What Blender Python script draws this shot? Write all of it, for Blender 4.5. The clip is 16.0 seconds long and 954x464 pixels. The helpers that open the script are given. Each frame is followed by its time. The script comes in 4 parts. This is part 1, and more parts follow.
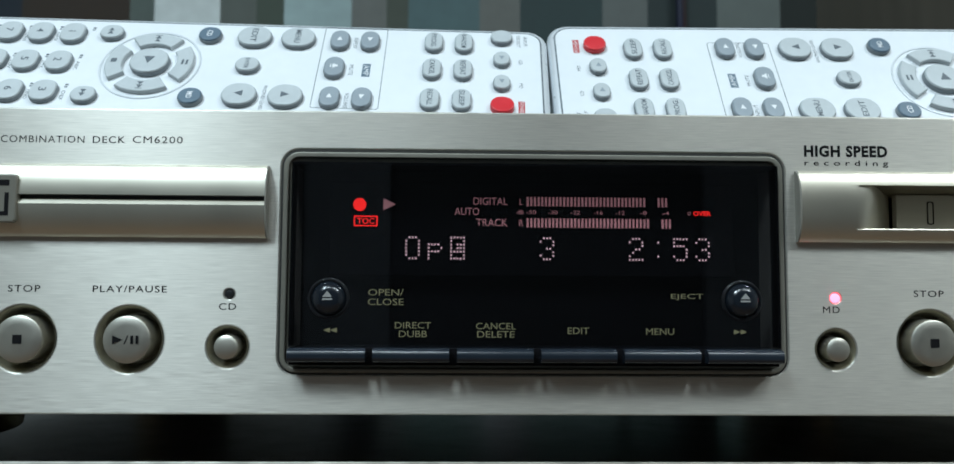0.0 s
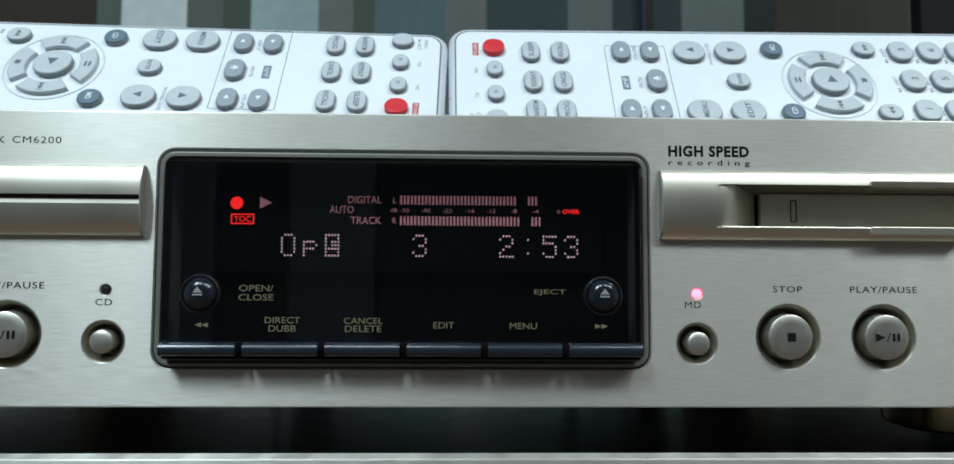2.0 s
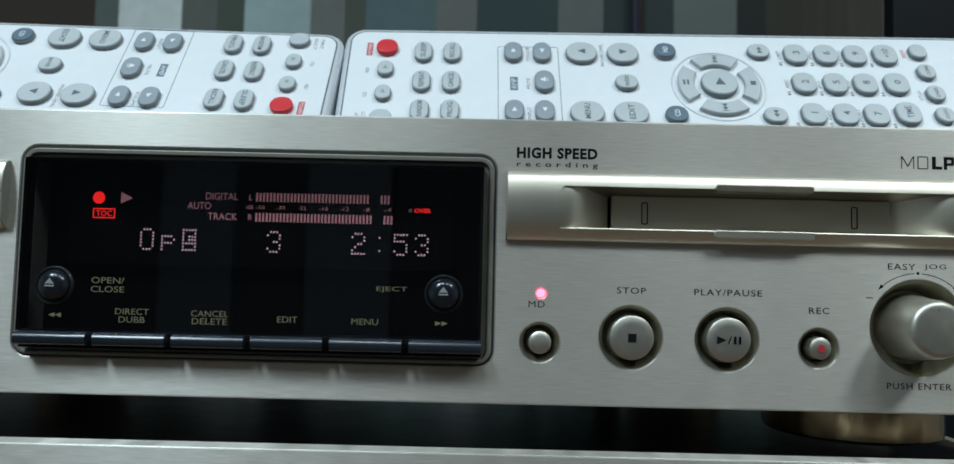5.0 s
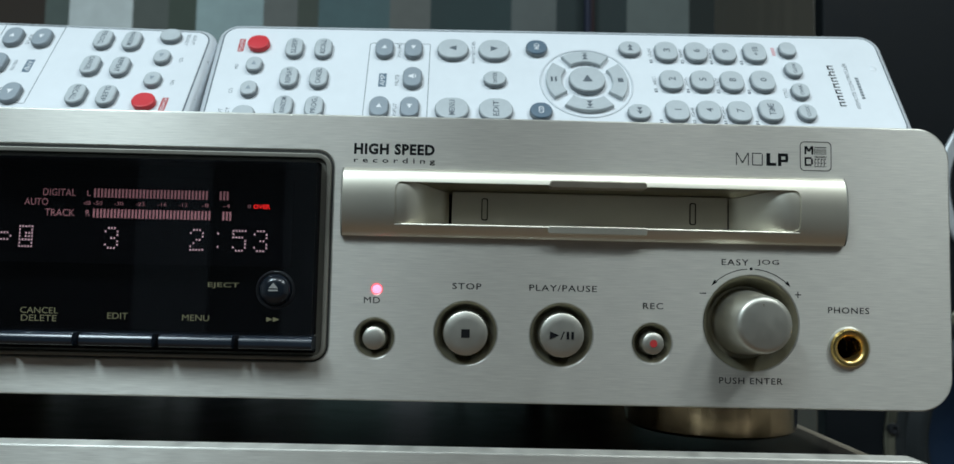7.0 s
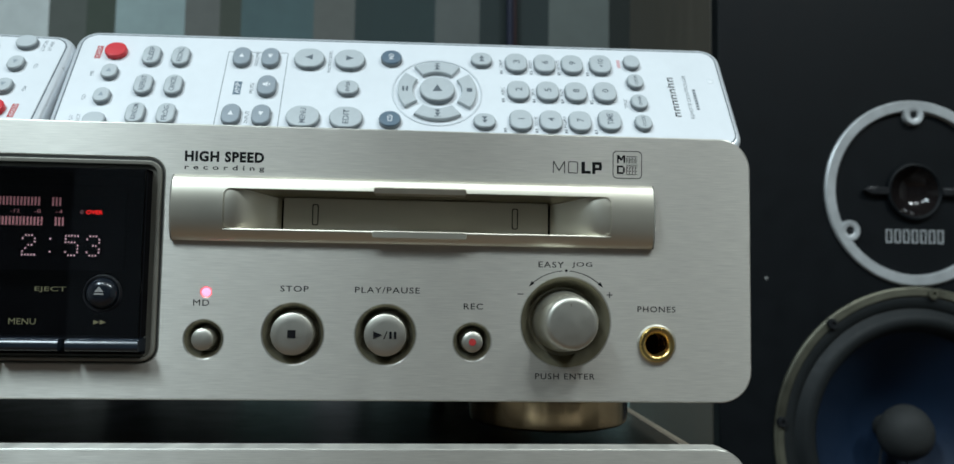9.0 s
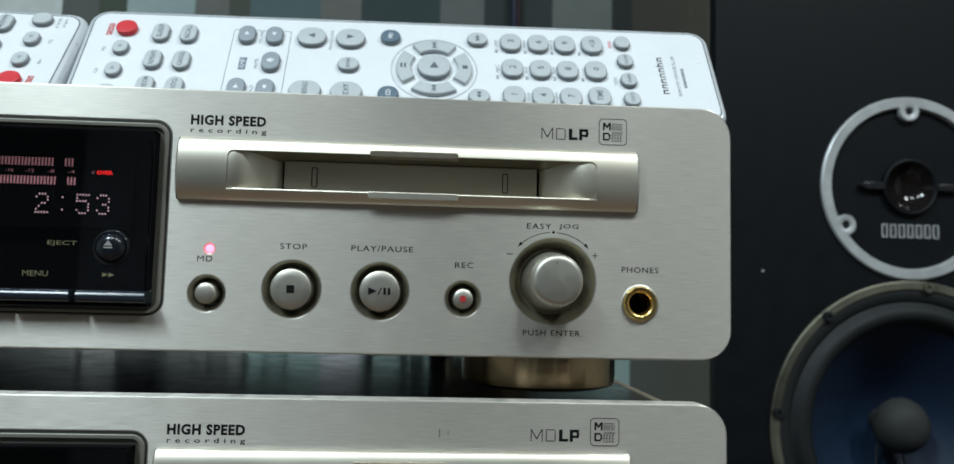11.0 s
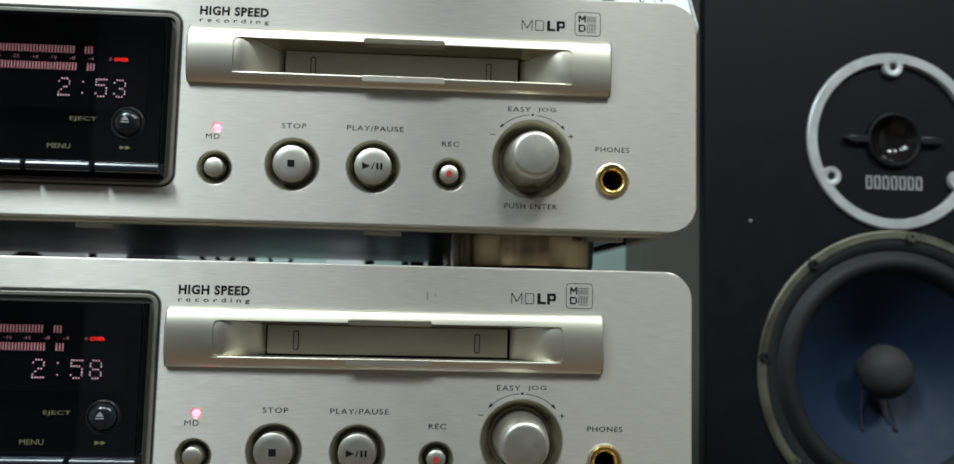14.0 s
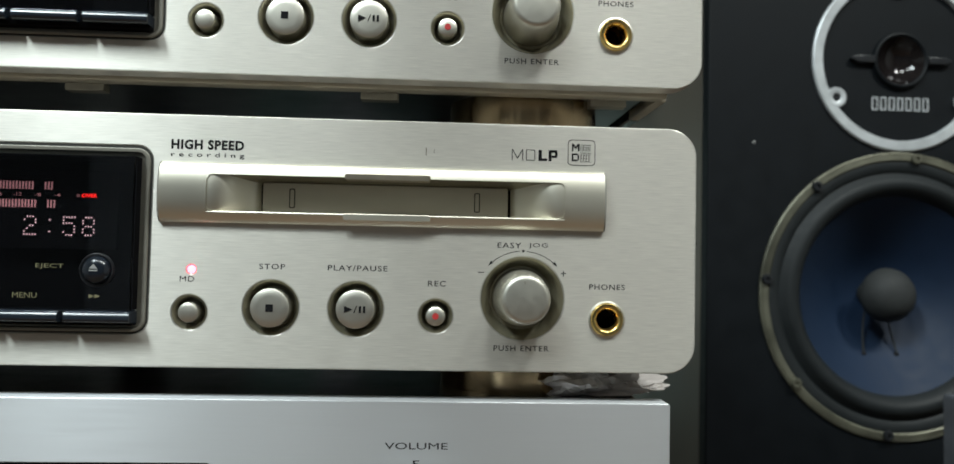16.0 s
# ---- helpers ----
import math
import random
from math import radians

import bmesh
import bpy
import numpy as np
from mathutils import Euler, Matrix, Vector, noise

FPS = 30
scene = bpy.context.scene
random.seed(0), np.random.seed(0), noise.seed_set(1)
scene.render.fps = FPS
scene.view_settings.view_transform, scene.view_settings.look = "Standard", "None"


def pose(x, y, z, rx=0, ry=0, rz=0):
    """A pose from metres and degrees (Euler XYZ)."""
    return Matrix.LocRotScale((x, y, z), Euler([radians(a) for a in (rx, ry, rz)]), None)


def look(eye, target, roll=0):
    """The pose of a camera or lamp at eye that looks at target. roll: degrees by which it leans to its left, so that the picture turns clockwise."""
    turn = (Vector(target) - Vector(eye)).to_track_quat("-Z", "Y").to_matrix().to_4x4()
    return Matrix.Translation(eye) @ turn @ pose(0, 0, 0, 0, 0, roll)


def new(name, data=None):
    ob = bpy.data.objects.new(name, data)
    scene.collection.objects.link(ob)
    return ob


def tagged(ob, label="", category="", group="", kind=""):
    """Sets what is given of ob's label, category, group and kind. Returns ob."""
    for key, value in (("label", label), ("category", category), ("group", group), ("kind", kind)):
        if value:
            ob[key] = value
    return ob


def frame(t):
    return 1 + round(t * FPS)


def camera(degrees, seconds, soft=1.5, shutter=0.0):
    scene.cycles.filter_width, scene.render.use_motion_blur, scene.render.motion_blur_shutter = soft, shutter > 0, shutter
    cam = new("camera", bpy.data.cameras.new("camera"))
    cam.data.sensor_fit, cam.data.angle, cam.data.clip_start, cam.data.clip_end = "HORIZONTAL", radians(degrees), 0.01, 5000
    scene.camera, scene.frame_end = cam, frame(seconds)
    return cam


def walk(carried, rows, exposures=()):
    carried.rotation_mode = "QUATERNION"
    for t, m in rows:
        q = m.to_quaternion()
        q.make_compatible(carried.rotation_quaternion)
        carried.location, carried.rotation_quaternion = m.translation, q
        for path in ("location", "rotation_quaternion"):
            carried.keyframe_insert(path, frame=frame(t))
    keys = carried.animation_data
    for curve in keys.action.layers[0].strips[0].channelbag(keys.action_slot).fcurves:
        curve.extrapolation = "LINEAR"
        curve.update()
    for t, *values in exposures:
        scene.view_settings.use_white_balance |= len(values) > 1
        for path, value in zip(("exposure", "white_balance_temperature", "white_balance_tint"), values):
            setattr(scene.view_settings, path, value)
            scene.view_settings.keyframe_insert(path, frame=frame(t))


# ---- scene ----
cam = camera(63.0, 16.0, soft=1.5)
cam.data.dof.use_dof, cam.data.dof.focus_distance, cam.data.dof.aperture_fstop = True, 0.200, 23.0
PATH = [
    (0, (-0.0184, -0.1868, 1.0299), (0.0054, 0.8102, 1.1024), 0.35),
    (0.5, (-0.0139, -0.1859, 1.0310), (0.0127, 0.8113, 1.1016), 0.41),
    (1, (-0.0029, -0.1895, 1.0305), (0.0214, 0.8075, 1.1052), 0.33),
    (1.5, (0.0075, -0.1924, 1.0295), (0.0326, 0.8043, 1.1066), 0.29),
    (2, (0.0116, -0.1931, 1.0288), (0.0437, 0.8037, 1.1027), 0.30),
    (2.5, (0.0175, -0.1932, 1.0294), (0.0343, 0.8042, 1.0997), 0.52),
    (3, (0.0259, -0.1941, 1.0300), (0.0392, 0.8033, 1.1015), 0.65),
    (3.2, (0.0279, -0.1937, 1.0328), (0.0348, 0.8042, 1.0968), 0.65),
    (5.3, (0.0642, -0.1984, 1.0299), (0.0601, 0.7993, 1.0968), 1.32),
    (5.5, (0.0691, -0.1979, 1.0304), (0.0658, 0.8000, 1.0962), 1.29),
    (6, (0.0798, -0.1978, 1.0303), (0.0827, 0.8001, 1.0957), 1.20),
    (6.5, (0.0900, -0.1981, 1.0297), (0.1009, 0.7996, 1.0972), 1.18),
    (7, (0.0959, -0.1985, 1.0301), (0.1068, 0.7993, 1.0959), 1.24),
    (7.5, (0.1058, -0.2023, 1.0316), (0.1257, 0.7952, 1.0987), 1.28),
    (8, (0.1150, -0.2044, 1.0321), (0.1375, 0.7931, 1.0991), 1.26),
    (8.5, (0.1216, -0.2056, 1.0330), (0.1556, 0.7916, 1.0999), 1.19),
    (9, (0.1294, -0.2094, 1.0309), (0.1986, 0.7858, 1.0996), 0.91),
    (9.2, (0.1290, -0.2105, 1.0319), (0.2089, 0.7836, 1.1050), 0.86),
    (11.5, (0.1341, -0.2218, 1.0115), (0.1914, 0.7731, 1.0948), 1.42),
    (12, (0.1338, -0.2267, 1.0069), (0.1938, 0.7677, 1.0944), 1.57),
    (12.5, (0.1336, -0.2314, 1.0015), (0.1897, 0.7627, 1.0943), 1.65),
    (13, (0.1335, -0.2314, 0.9960), (0.1904, 0.7622, 1.0931), 1.55),
    (13.5, (0.1373, -0.2324, 0.9879), (0.1947, 0.7613, 1.0842), 1.44),
    (14, (0.1392, -0.2353, 0.9795), (0.1935, 0.7599, 1.0602), 1.34),
    (14.5, (0.1384, -0.2347, 0.9697), (0.1868, 0.7615, 1.0417), 1.33),
    (15, (0.1373, -0.2343, 0.9613), (0.1939, 0.7622, 1.0228), 1.31),
    (15.5, (0.1382, -0.2327, 0.9541), (0.1974, 0.7642, 1.0051), 1.31),
    (16, (0.1406, -0.2282, 0.9468), (0.1950, 0.7695, 0.9861), 1.18),
]
EXPOSURES = [(0.0, 0.10, 5990, 9), (3.0, 0.08, 5960, 9), (5.5, -0.15, 5950, 8), (6.5, -0.12, 5980, 8.5), (7.2, -0.04, 6030, 9), (9.0, 0.02, 6120, 10), (12.5, 0.18, 6290, 11), (13.5, 0.24, 6360, 11), (14.5, 0.55, 6500, 12), (16.0, 0.63, 6580, 12)]
walk(cam, [(t, look(eye, target, roll)) for t, eye, target, roll in PATH], EXPOSURES)

# ---- light ----
world = bpy.data.worlds.new("world")
scene.world = world
world.use_nodes = True
world.node_tree.nodes["Background"].inputs[0].default_value = (0.02, 0.025, 0.03, 1)
world.node_tree.nodes["Background"].inputs[1].default_value = 0.3


def area_lamp(name, at, aim, size_x, size_y, watts, colour):
    data = bpy.data.lights.new(name, "AREA")
    data.shape, data.size, data.size_y, data.energy, data.color = "RECTANGLE", size_x, size_y, watts, colour
    ob = new(name, data)
    ob.matrix_world = look(at, aim)
    return ob


# a row of ceiling lamps in front of the stack
for lamp_x, lamp_y, long, watts, colour in ((-0.72, -0.92, 0.60, 22.0, (0.83, 0.97, 0.99)), (-0.17, -0.80, 0.25, 5.5, (0.86, 0.97, 0.97)),
                                            (0.50, -0.74, 0.25, 5.0, (0.90, 0.975, 0.95)), (1.08, -0.68, 0.28, 12.0, (0.90, 0.975, 0.94))):
    area_lamp("ceiling_lamp", (lamp_x, lamp_y, 2.30), (lamp_x * 0.8, lamp_y + 0.3, 0), 0.26, long, watts, colour)

# ---- materials ----


def material(name, colour, rough=0.5, metal=0.0, **more):
    m = bpy.data.materials.new(name)
    m.use_nodes = True
    b = m.node_tree.nodes["Principled BSDF"]
    b.inputs["Base Color"].default_value = (*colour, 1)
    b.inputs["Roughness"].default_value, b.inputs["Metallic"].default_value = rough, metal
    for key, value in more.items():
        b.inputs[key.replace("_", " ")].default_value = value
    return m


def varied(m, scale=(40, 40, 40), colour_by=0.12, rough_by=0.1, bump=0.0, detail=4.0, second=None):
    """Two scales of noise on colour, roughness and relief of a principled material."""
    t = m.node_tree
    b = t.nodes["Principled BSDF"]
    base, rough = tuple(b.inputs["Base Color"].default_value), b.inputs["Roughness"].default_value
    coord, place = t.nodes.new("ShaderNodeTexCoord"), t.nodes.new("ShaderNodeMapping")
    place.inputs["Scale"].default_value = scale
    t.links.new(coord.outputs["Object"], place.inputs["Vector"])
    fine, broad = t.nodes.new("ShaderNodeTexNoise"), t.nodes.new("ShaderNodeTexNoise")
    fine.inputs["Scale"].default_value, fine.inputs["Detail"].default_value = 1.0, detail
    broad.inputs["Scale"].default_value, broad.inputs["Detail"].default_value = second or 0.13, 3.0
    t.links.new(place.outputs[0], fine.inputs["Vector"])
    t.links.new(place.outputs[0], broad.inputs["Vector"])
    both = t.nodes.new("ShaderNodeMath")
    both.operation = "MULTIPLY_ADD"
    both.inputs[1].default_value = 0.6
    t.links.new(broad.outputs[0], both.inputs[0])
    half = t.nodes.new("ShaderNodeMath")
    half.operation = "MULTIPLY"
    half.inputs[1].default_value = 0.4
    t.links.new(fine.outputs[0], half.inputs[0])
    t.links.new(half.outputs[0], both.inputs[2])
    mix = t.nodes.new("ShaderNodeMix")
    mix.data_type = "RGBA"
    mix.inputs["A"].default_value = tuple(c * (1 - colour_by) for c in base[:3]) + (1,)
    mix.inputs["B"].default_value = tuple(min(1, c * (1 + colour_by)) for c in base[:3]) + (1,)
    stretch = t.nodes.new("ShaderNodeMapRange")
    stretch.inputs["From Min"].default_value, stretch.inputs["From Max"].default_value = 0.3, 0.7
    t.links.new(both.outputs[0], stretch.inputs["Value"])
    t.links.new(stretch.outputs[0], mix.inputs["Factor"])
    t.links.new(mix.outputs["Result"], b.inputs["Base Color"])
    gloss = t.nodes.new("ShaderNodeMapRange")
    gloss.inputs["From Min"].default_value, gloss.inputs["From Max"].default_value = 0.3, 0.7
    gloss.inputs["To Min"].default_value, gloss.inputs["To Max"].default_value = max(0, rough - rough_by), min(1, rough + rough_by)
    t.links.new(both.outputs[0], gloss.inputs["Value"])
    t.links.new(gloss.outputs[0], b.inputs["Roughness"])
    if bump:
        relief = t.nodes.new("ShaderNodeBump")
        relief.inputs["Strength"].default_value, relief.inputs["Distance"].default_value = 1.0, bump
        t.links.new(fine.outputs[0], relief.inputs["Height"])
        t.links.new(relief.outputs[0], b.inputs["Normal"])
    return m


def brushed(m, turn=0.0, much=0.75):
    """Horizontal grain: stretched highlights across the brush lines of the metal."""
    t = m.node_tree
    b = t.nodes["Principled BSDF"]
    way = t.nodes.new("ShaderNodeTangent")
    way.direction_type = "UV_MAP"
    t.links.new(way.outputs[0], b.inputs["Tangent"])
    b.inputs["Anisotropic"].default_value, b.inputs["Anisotropic Rotation"].default_value = much, turn
    return m


def glow(name, colour, strength):
    m = material(name, colour, 0.5)
    b = m.node_tree.nodes["Principled BSDF"]
    b.inputs["Emission Color"].default_value = (*colour, 1)
    b.inputs["Emission Strength"].default_value = strength
    return m


ALU = brushed(varied(material("brushed_champagne_aluminium", (0.62, 0.60, 0.545), 0.44, 0.72), (230, 60, 7500), 0.15, 0.10, 0.000012, 4.0, 0.60), 0.25, 0.86)
ALU_AMP = brushed(varied(material("satin_silver_aluminium", (0.62, 0.635, 0.65), 0.38, 0.75), (40, 60, 3000), 0.015, 0.03, 0.0, 3.0, 0.8), 0.25, 0.9)
SATIN = varied(material("satin_champagne_metal", (0.68, 0.645, 0.545), 0.42, 1.0), (60, 60, 60), 0.05, 0.05, 0.0, 5.0)
CAP = varied(material("button_champagne_metal", (0.56, 0.54, 0.475), 0.45, 1.0), (400, 400, 400), 0.05, 0.05, 0.0, 5.0)
RECESS = varied(material("bronze_recess_metal", (0.17, 0.15, 0.10), 0.38, 0.85), (300, 300, 300), 0.12, 0.08)
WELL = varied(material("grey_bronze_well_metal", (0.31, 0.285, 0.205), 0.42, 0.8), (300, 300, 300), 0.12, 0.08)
LIP = varied(material("tan_zinc_plated_steel", (0.52, 0.46, 0.36), 0.45, 0.25), (120, 120, 120), 0.15, 0.08)
BRONZE = varied(material("dull_bronze_metal", (0.36, 0.31, 0.24), 0.42, 0.8), (200, 200, 200), 0.08, 0.06)
TAB = varied(material("brown_shaded_metal", (0.34, 0.30, 0.235), 0.38, 0.85), (200, 200, 200), 0.08, 0.06)
DULL = varied(material("dull_champagne_paint", (0.22, 0.21, 0.18), 0.7), (200, 200, 200), 0.08, 0.06)
FLAP = varied(material("tan_satin_metal", (0.42, 0.385, 0.31), 0.5, 0.5), (200, 200, 200), 0.06, 0.06)
BEZEL = varied(material("grey_gold_bezel_plastic", (0.22, 0.21, 0.177), 0.42, 0.35), (200, 200, 200), 0.08, 0.06)
BLACK = varied(material("black_plastic", (0.012, 0.013, 0.015), 0.35), (150, 150, 150), 0.3, 0.1)
GLOSS = varied(material("glossy_black_plastic", (0.008, 0.010, 0.016), 0.10), (150, 150, 150), 0.2, 0.04)
KEYBLACK = varied(material("slate_black_plastic", (0.013, 0.018, 0.026), 0.22), (150, 150, 150), 0.2, 0.05)
GAP_DARK = varied(material("dark_gap_olive", (0.020, 0.020, 0.017), 0.6), (150, 150, 150), 0.2, 0.05)
DOME = varied(material("satin_black_plastic", (0.008, 0.011, 0.016), 0.2), (150, 150, 150), 0.2, 0.05)
PALE_INK = material("grey_print", (0.28, 0.28, 0.27), 0.5)
# near black: display lining, and painted shade in slot and jack
VOID = varied(material("black_lining_and_shade", (0.0028, 0.0028, 0.0036), 0.9, Specular_IOR_Level=0.08), (90, 90, 90), 0.3, 0.1)
INK = material("black_print", (0.007, 0.007, 0.008), 0.8, Specular_IOR_Level=0.12)
GOLD_INK = material("gold_print", (0.17, 0.155, 0.085), 0.5)
CHASSIS = varied(material("black_painted_steel", (0.085, 0.075, 0.062), 0.20, 0.0), (700, 700, 700), 0.10, 0.06, 0.00001)
GOLD = varied(material("polished_gold_plating", (0.78, 0.56, 0.20), 0.28, 1.0), (300, 300, 300), 0.08, 0.06)
FOOT = varied(material("turned_bronze_metal", (0.43, 0.315, 0.185), 0.22, 1.0), (30, 900, 30), 0.12, 0.05)
turned = FOOT.node_tree.nodes.new("ShaderNodeTangent")
turned.direction_type, turned.axis = "RADIAL", "Y"
FOOT.node_tree.links.new(turned.outputs[0], FOOT.node_tree.nodes["Principled BSDF"].inputs["Tangent"])
FOOT.node_tree.nodes["Principled BSDF"].inputs["Anisotropic"].default_value = 0.9
FOOT.node_tree.nodes["Principled BSDF"].inputs["Anisotropic Rotation"].default_value = 0.25
ZINC = varied(material("grey_zinc_plated_steel", (0.05, 0.053, 0.053), 0.35, 0.3), (90, 90, 90), 0.12, 0.08)
RED_INK = material("red_print", (0.42, 0.03, 0.03), 0.5)
PINK_INK = material("faded_pink_print", (0.62, 0.38, 0.40), 0.5)
PANE = material("smoked_glass", (0.20, 0.20, 0.22), 0.0, 0.0, IOR=1.5)
PANE.node_tree.nodes["Principled BSDF"].inputs["Transmission Weight"].default_value = 1.0
VFD = glow("pale_pink_display_glow", (1.0, 0.64, 0.63), 1.45)
VFD_DIM = glow("dim_pink_display_glow", (1.0, 0.46, 0.45), 0.66)
VFD_RED = glow("red_display_glow", (1.0, 0.02, 0.015), 4.0)
LED_RED = glow("red_led_glow", (1.0, 0.08, 0.12), 7.0)
REMOTE = varied(material("pearl_white_plastic", (0.75, 0.775, 0.80), 0.32), (300, 300, 300), 0.03, 0.05)
REMOTE_EDGE = varied(material("silver_trim_plastic", (0.66, 0.69, 0.72), 0.3, 0.25), (300, 300, 300), 0.05, 0.05)
KEY = varied(material("light_grey_rubber", (0.47, 0.505, 0.52), 0.42), (500, 500, 500), 0.06, 0.06)
KEY_DARK = varied(material("blue_grey_rubber", (0.27, 0.31, 0.345), 0.42), (500, 500, 500), 0.06, 0.06)
# key sides: grey rubber with their shade painted in
KEY_SIDE = varied(material("grey_rubber_painted_shade", (0.20, 0.225, 0.24), 0.5), (500, 500, 500), 0.06, 0.06)
KEY_BLUE = varied(material("slate_blue_rubber", (0.10, 0.15, 0.20), 0.4), (500, 500, 500), 0.06, 0.06)
KEY_RED = varied(material("red_rubber", (0.62, 0.02, 0.03), 0.35), (500, 500, 500), 0.06, 0.06)
GREY_INK = material("slate_grey_print", (0.09, 0.11, 0.13), 0.5)
LIGHT_INK = material("white_print", (0.75, 0.76, 0.78), 0.5)

# ---- shapes (millimetres in, metres out; x right, y away from the viewer, z up) ----
MM = 0.001
CACHE = {}


def flat_loops(loops, thick, bevel=0.0, steps=2):
    """A plate from closed outlines (the first is the rim, the rest are holes), standing upright, its front at y = 0."""
    data = bpy.data.curves.new("outline", "CURVE")
    data.dimensions, data.fill_mode = "2D", "BOTH"
    data.extrude, data.bevel_depth, data.bevel_resolution, data.offset = (thick / 2 - bevel) * MM, bevel * MM, steps, -bevel * MM
    for loop in loops:
        s = data.splines.new("POLY")
        s.points.add(len(loop) - 1)
        for p, (x, z) in zip(s.points, loop):
            p.co = (x * MM, z * MM, 0, 1)
        s.use_cyclic_u = True
    ob = bpy.data.objects.new("outline", data)
    mesh = bpy.data.meshes.new_from_object(ob)
    bpy.data.objects.remove(ob)
    mesh.transform(Matrix.Translation((0, thick / 2 * MM, 0)) @ Matrix.Rotation(radians(90), 4, "X"))
    bm = bmesh.new()
    bm.from_mesh(mesh)
    bmesh.ops.remove_doubles(bm, verts=bm.verts[:], dist=1e-7)
    bm.to_mesh(mesh)
    bm.free()
    return mesh


def rrect(x0, x1, z0, z1, r, n=6):
    out = []
    for cx, cz, a in ((x1 - r, z1 - r, 0), (x0 + r, z1 - r, 90), (x0 + r, z0 + r, 180), (x1 - r, z0 + r, 270)):
        out += [(cx + r * math.cos(radians(a + 90 * k / n)), cz + r * math.sin(radians(a + 90 * k / n))) for k in range(n + 1)]
    return out


def circle(cx, cz, r, n=40, rz=None):
    return [(cx + r * math.cos(2 * math.pi * k / n), cz + (rz or r) * math.sin(2 * math.pi * k / n)) for k in range(n)]


def to_mesh(bm, smooth=None):
    bmesh.ops.recalc_face_normals(bm, faces=bm.faces)
    mesh = bpy.data.meshes.new("mesh")
    bm.to_mesh(mesh)
    bm.free()
    if smooth is not None:
        soften(mesh, smooth)
    return mesh


def soften(mesh, angle=35):
    mesh.shade_smooth()
    mesh.set_sharp_from_angle(angle=radians(angle))
    for face in mesh.polygons:
        if max(abs(c) for c in face.normal) > 0.99999:
            face.use_smooth = False
    return mesh


def lathe(profile, n=40):
    """Turned about the y axis: (radius, y) pairs from the front middle outwards and back."""
    bm = bmesh.new()
    rings = []
    for r, y in profile:
        if r < 1e-6:
            rings.append([bm.verts.new((0, y * MM, 0))])
        else:
            rings.append([bm.verts.new((r * MM * math.cos(2 * math.pi * k / n), y * MM, r * MM * math.sin(2 * math.pi * k / n))) for k in range(n)])
    for a, b in zip(rings, rings[1:]):
        for k in range(n):
            four = [a[k % len(a)], a[(k + 1) % len(a)], b[(k + 1) % len(b)], b[k % len(b)]]
            four = list(dict.fromkeys(four))
            if len(four) > 2:
                bm.faces.new(four)
    return to_mesh(bm, 40)


def box(x0, x1, y0, y1, z0, z1, bevel=0.0, segments=2):
    bm = bmesh.new()
    bmesh.ops.create_cube(bm, size=1.0)
    for v in bm.verts:
        v.co = Vector(((x0 + x1) / 2 + v.co.x * (x1 - x0), (y0 + y1) / 2 + v.co.y * (y1 - y0), (z0 + z1) / 2 + v.co.z * (z1 - z0))) * MM
    if bevel:
        bmesh.ops.bevel(bm, geom=bm.edges[:], offset=bevel * MM, segments=segments, affect="EDGES", profile=0.5)
    return to_mesh(bm, 40)


def run(profile, x0, x1):
    """A closed (y, z) profile drawn along x."""
    bm = bmesh.new()
    ends = [[bm.verts.new((x * MM, y * MM, z * MM)) for y, z in profile] for x in (x0, x1)]
    n = len(profile)
    for k in range(n):
        bm.faces.new((ends[0][k], ends[0][(k + 1) % n], ends[1][(k + 1) % n], ends[1][k]))
    bm.faces.new(ends[0])
    bm.faces.new(ends[1])
    return to_mesh(bm, 35)


def joined(meshes):
    bm = bmesh.new()
    for m in meshes:
        bm.from_mesh(m)
    mesh = bpy.data.meshes.new("mesh")
    bm.to_mesh(mesh)
    bm.free()
    return mesh


def grain(mesh):
    """Maps u along x and v along z, for the brush lines."""
    layer = mesh.uv_layers.new(name="grain")
    co = np.empty(len(mesh.vertices) * 3)
    mesh.vertices.foreach_get("co", co)
    at = np.empty(len(mesh.loops), dtype=np.int32)
    mesh.loops.foreach_get("vertex_index", at)
    co = co.reshape(-1, 3)[at]
    layer.data.foreach_set("uv", np.ascontiguousarray(np.c_[co[:, 0] + 0.2 * co[:, 1], co[:, 2] + 0.2 * co[:, 1]]).ravel())
    return mesh


def tube(points, r, closed=False):
    data = bpy.data.curves.new("tube", "CURVE")
    data.dimensions, data.bevel_depth, data.bevel_resolution, data.resolution_u = "3D", r * MM, 2, 8
    data.use_fill_caps = True
    s = data.splines.new("NURBS")
    s.points.add(len(points) - 1)
    for p, c in zip(s.points, points):
        p.co = (c[0] * MM, c[1] * MM, c[2] * MM, 1)
    s.use_endpoint_u, s.order_u, s.use_cyclic_u = True, 4, closed
    ob = bpy.data.objects.new("tube", data)
    mesh = bpy.data.meshes.new_from_object(ob)
    bpy.data.objects.remove(ob)
    return soften(mesh, 60)


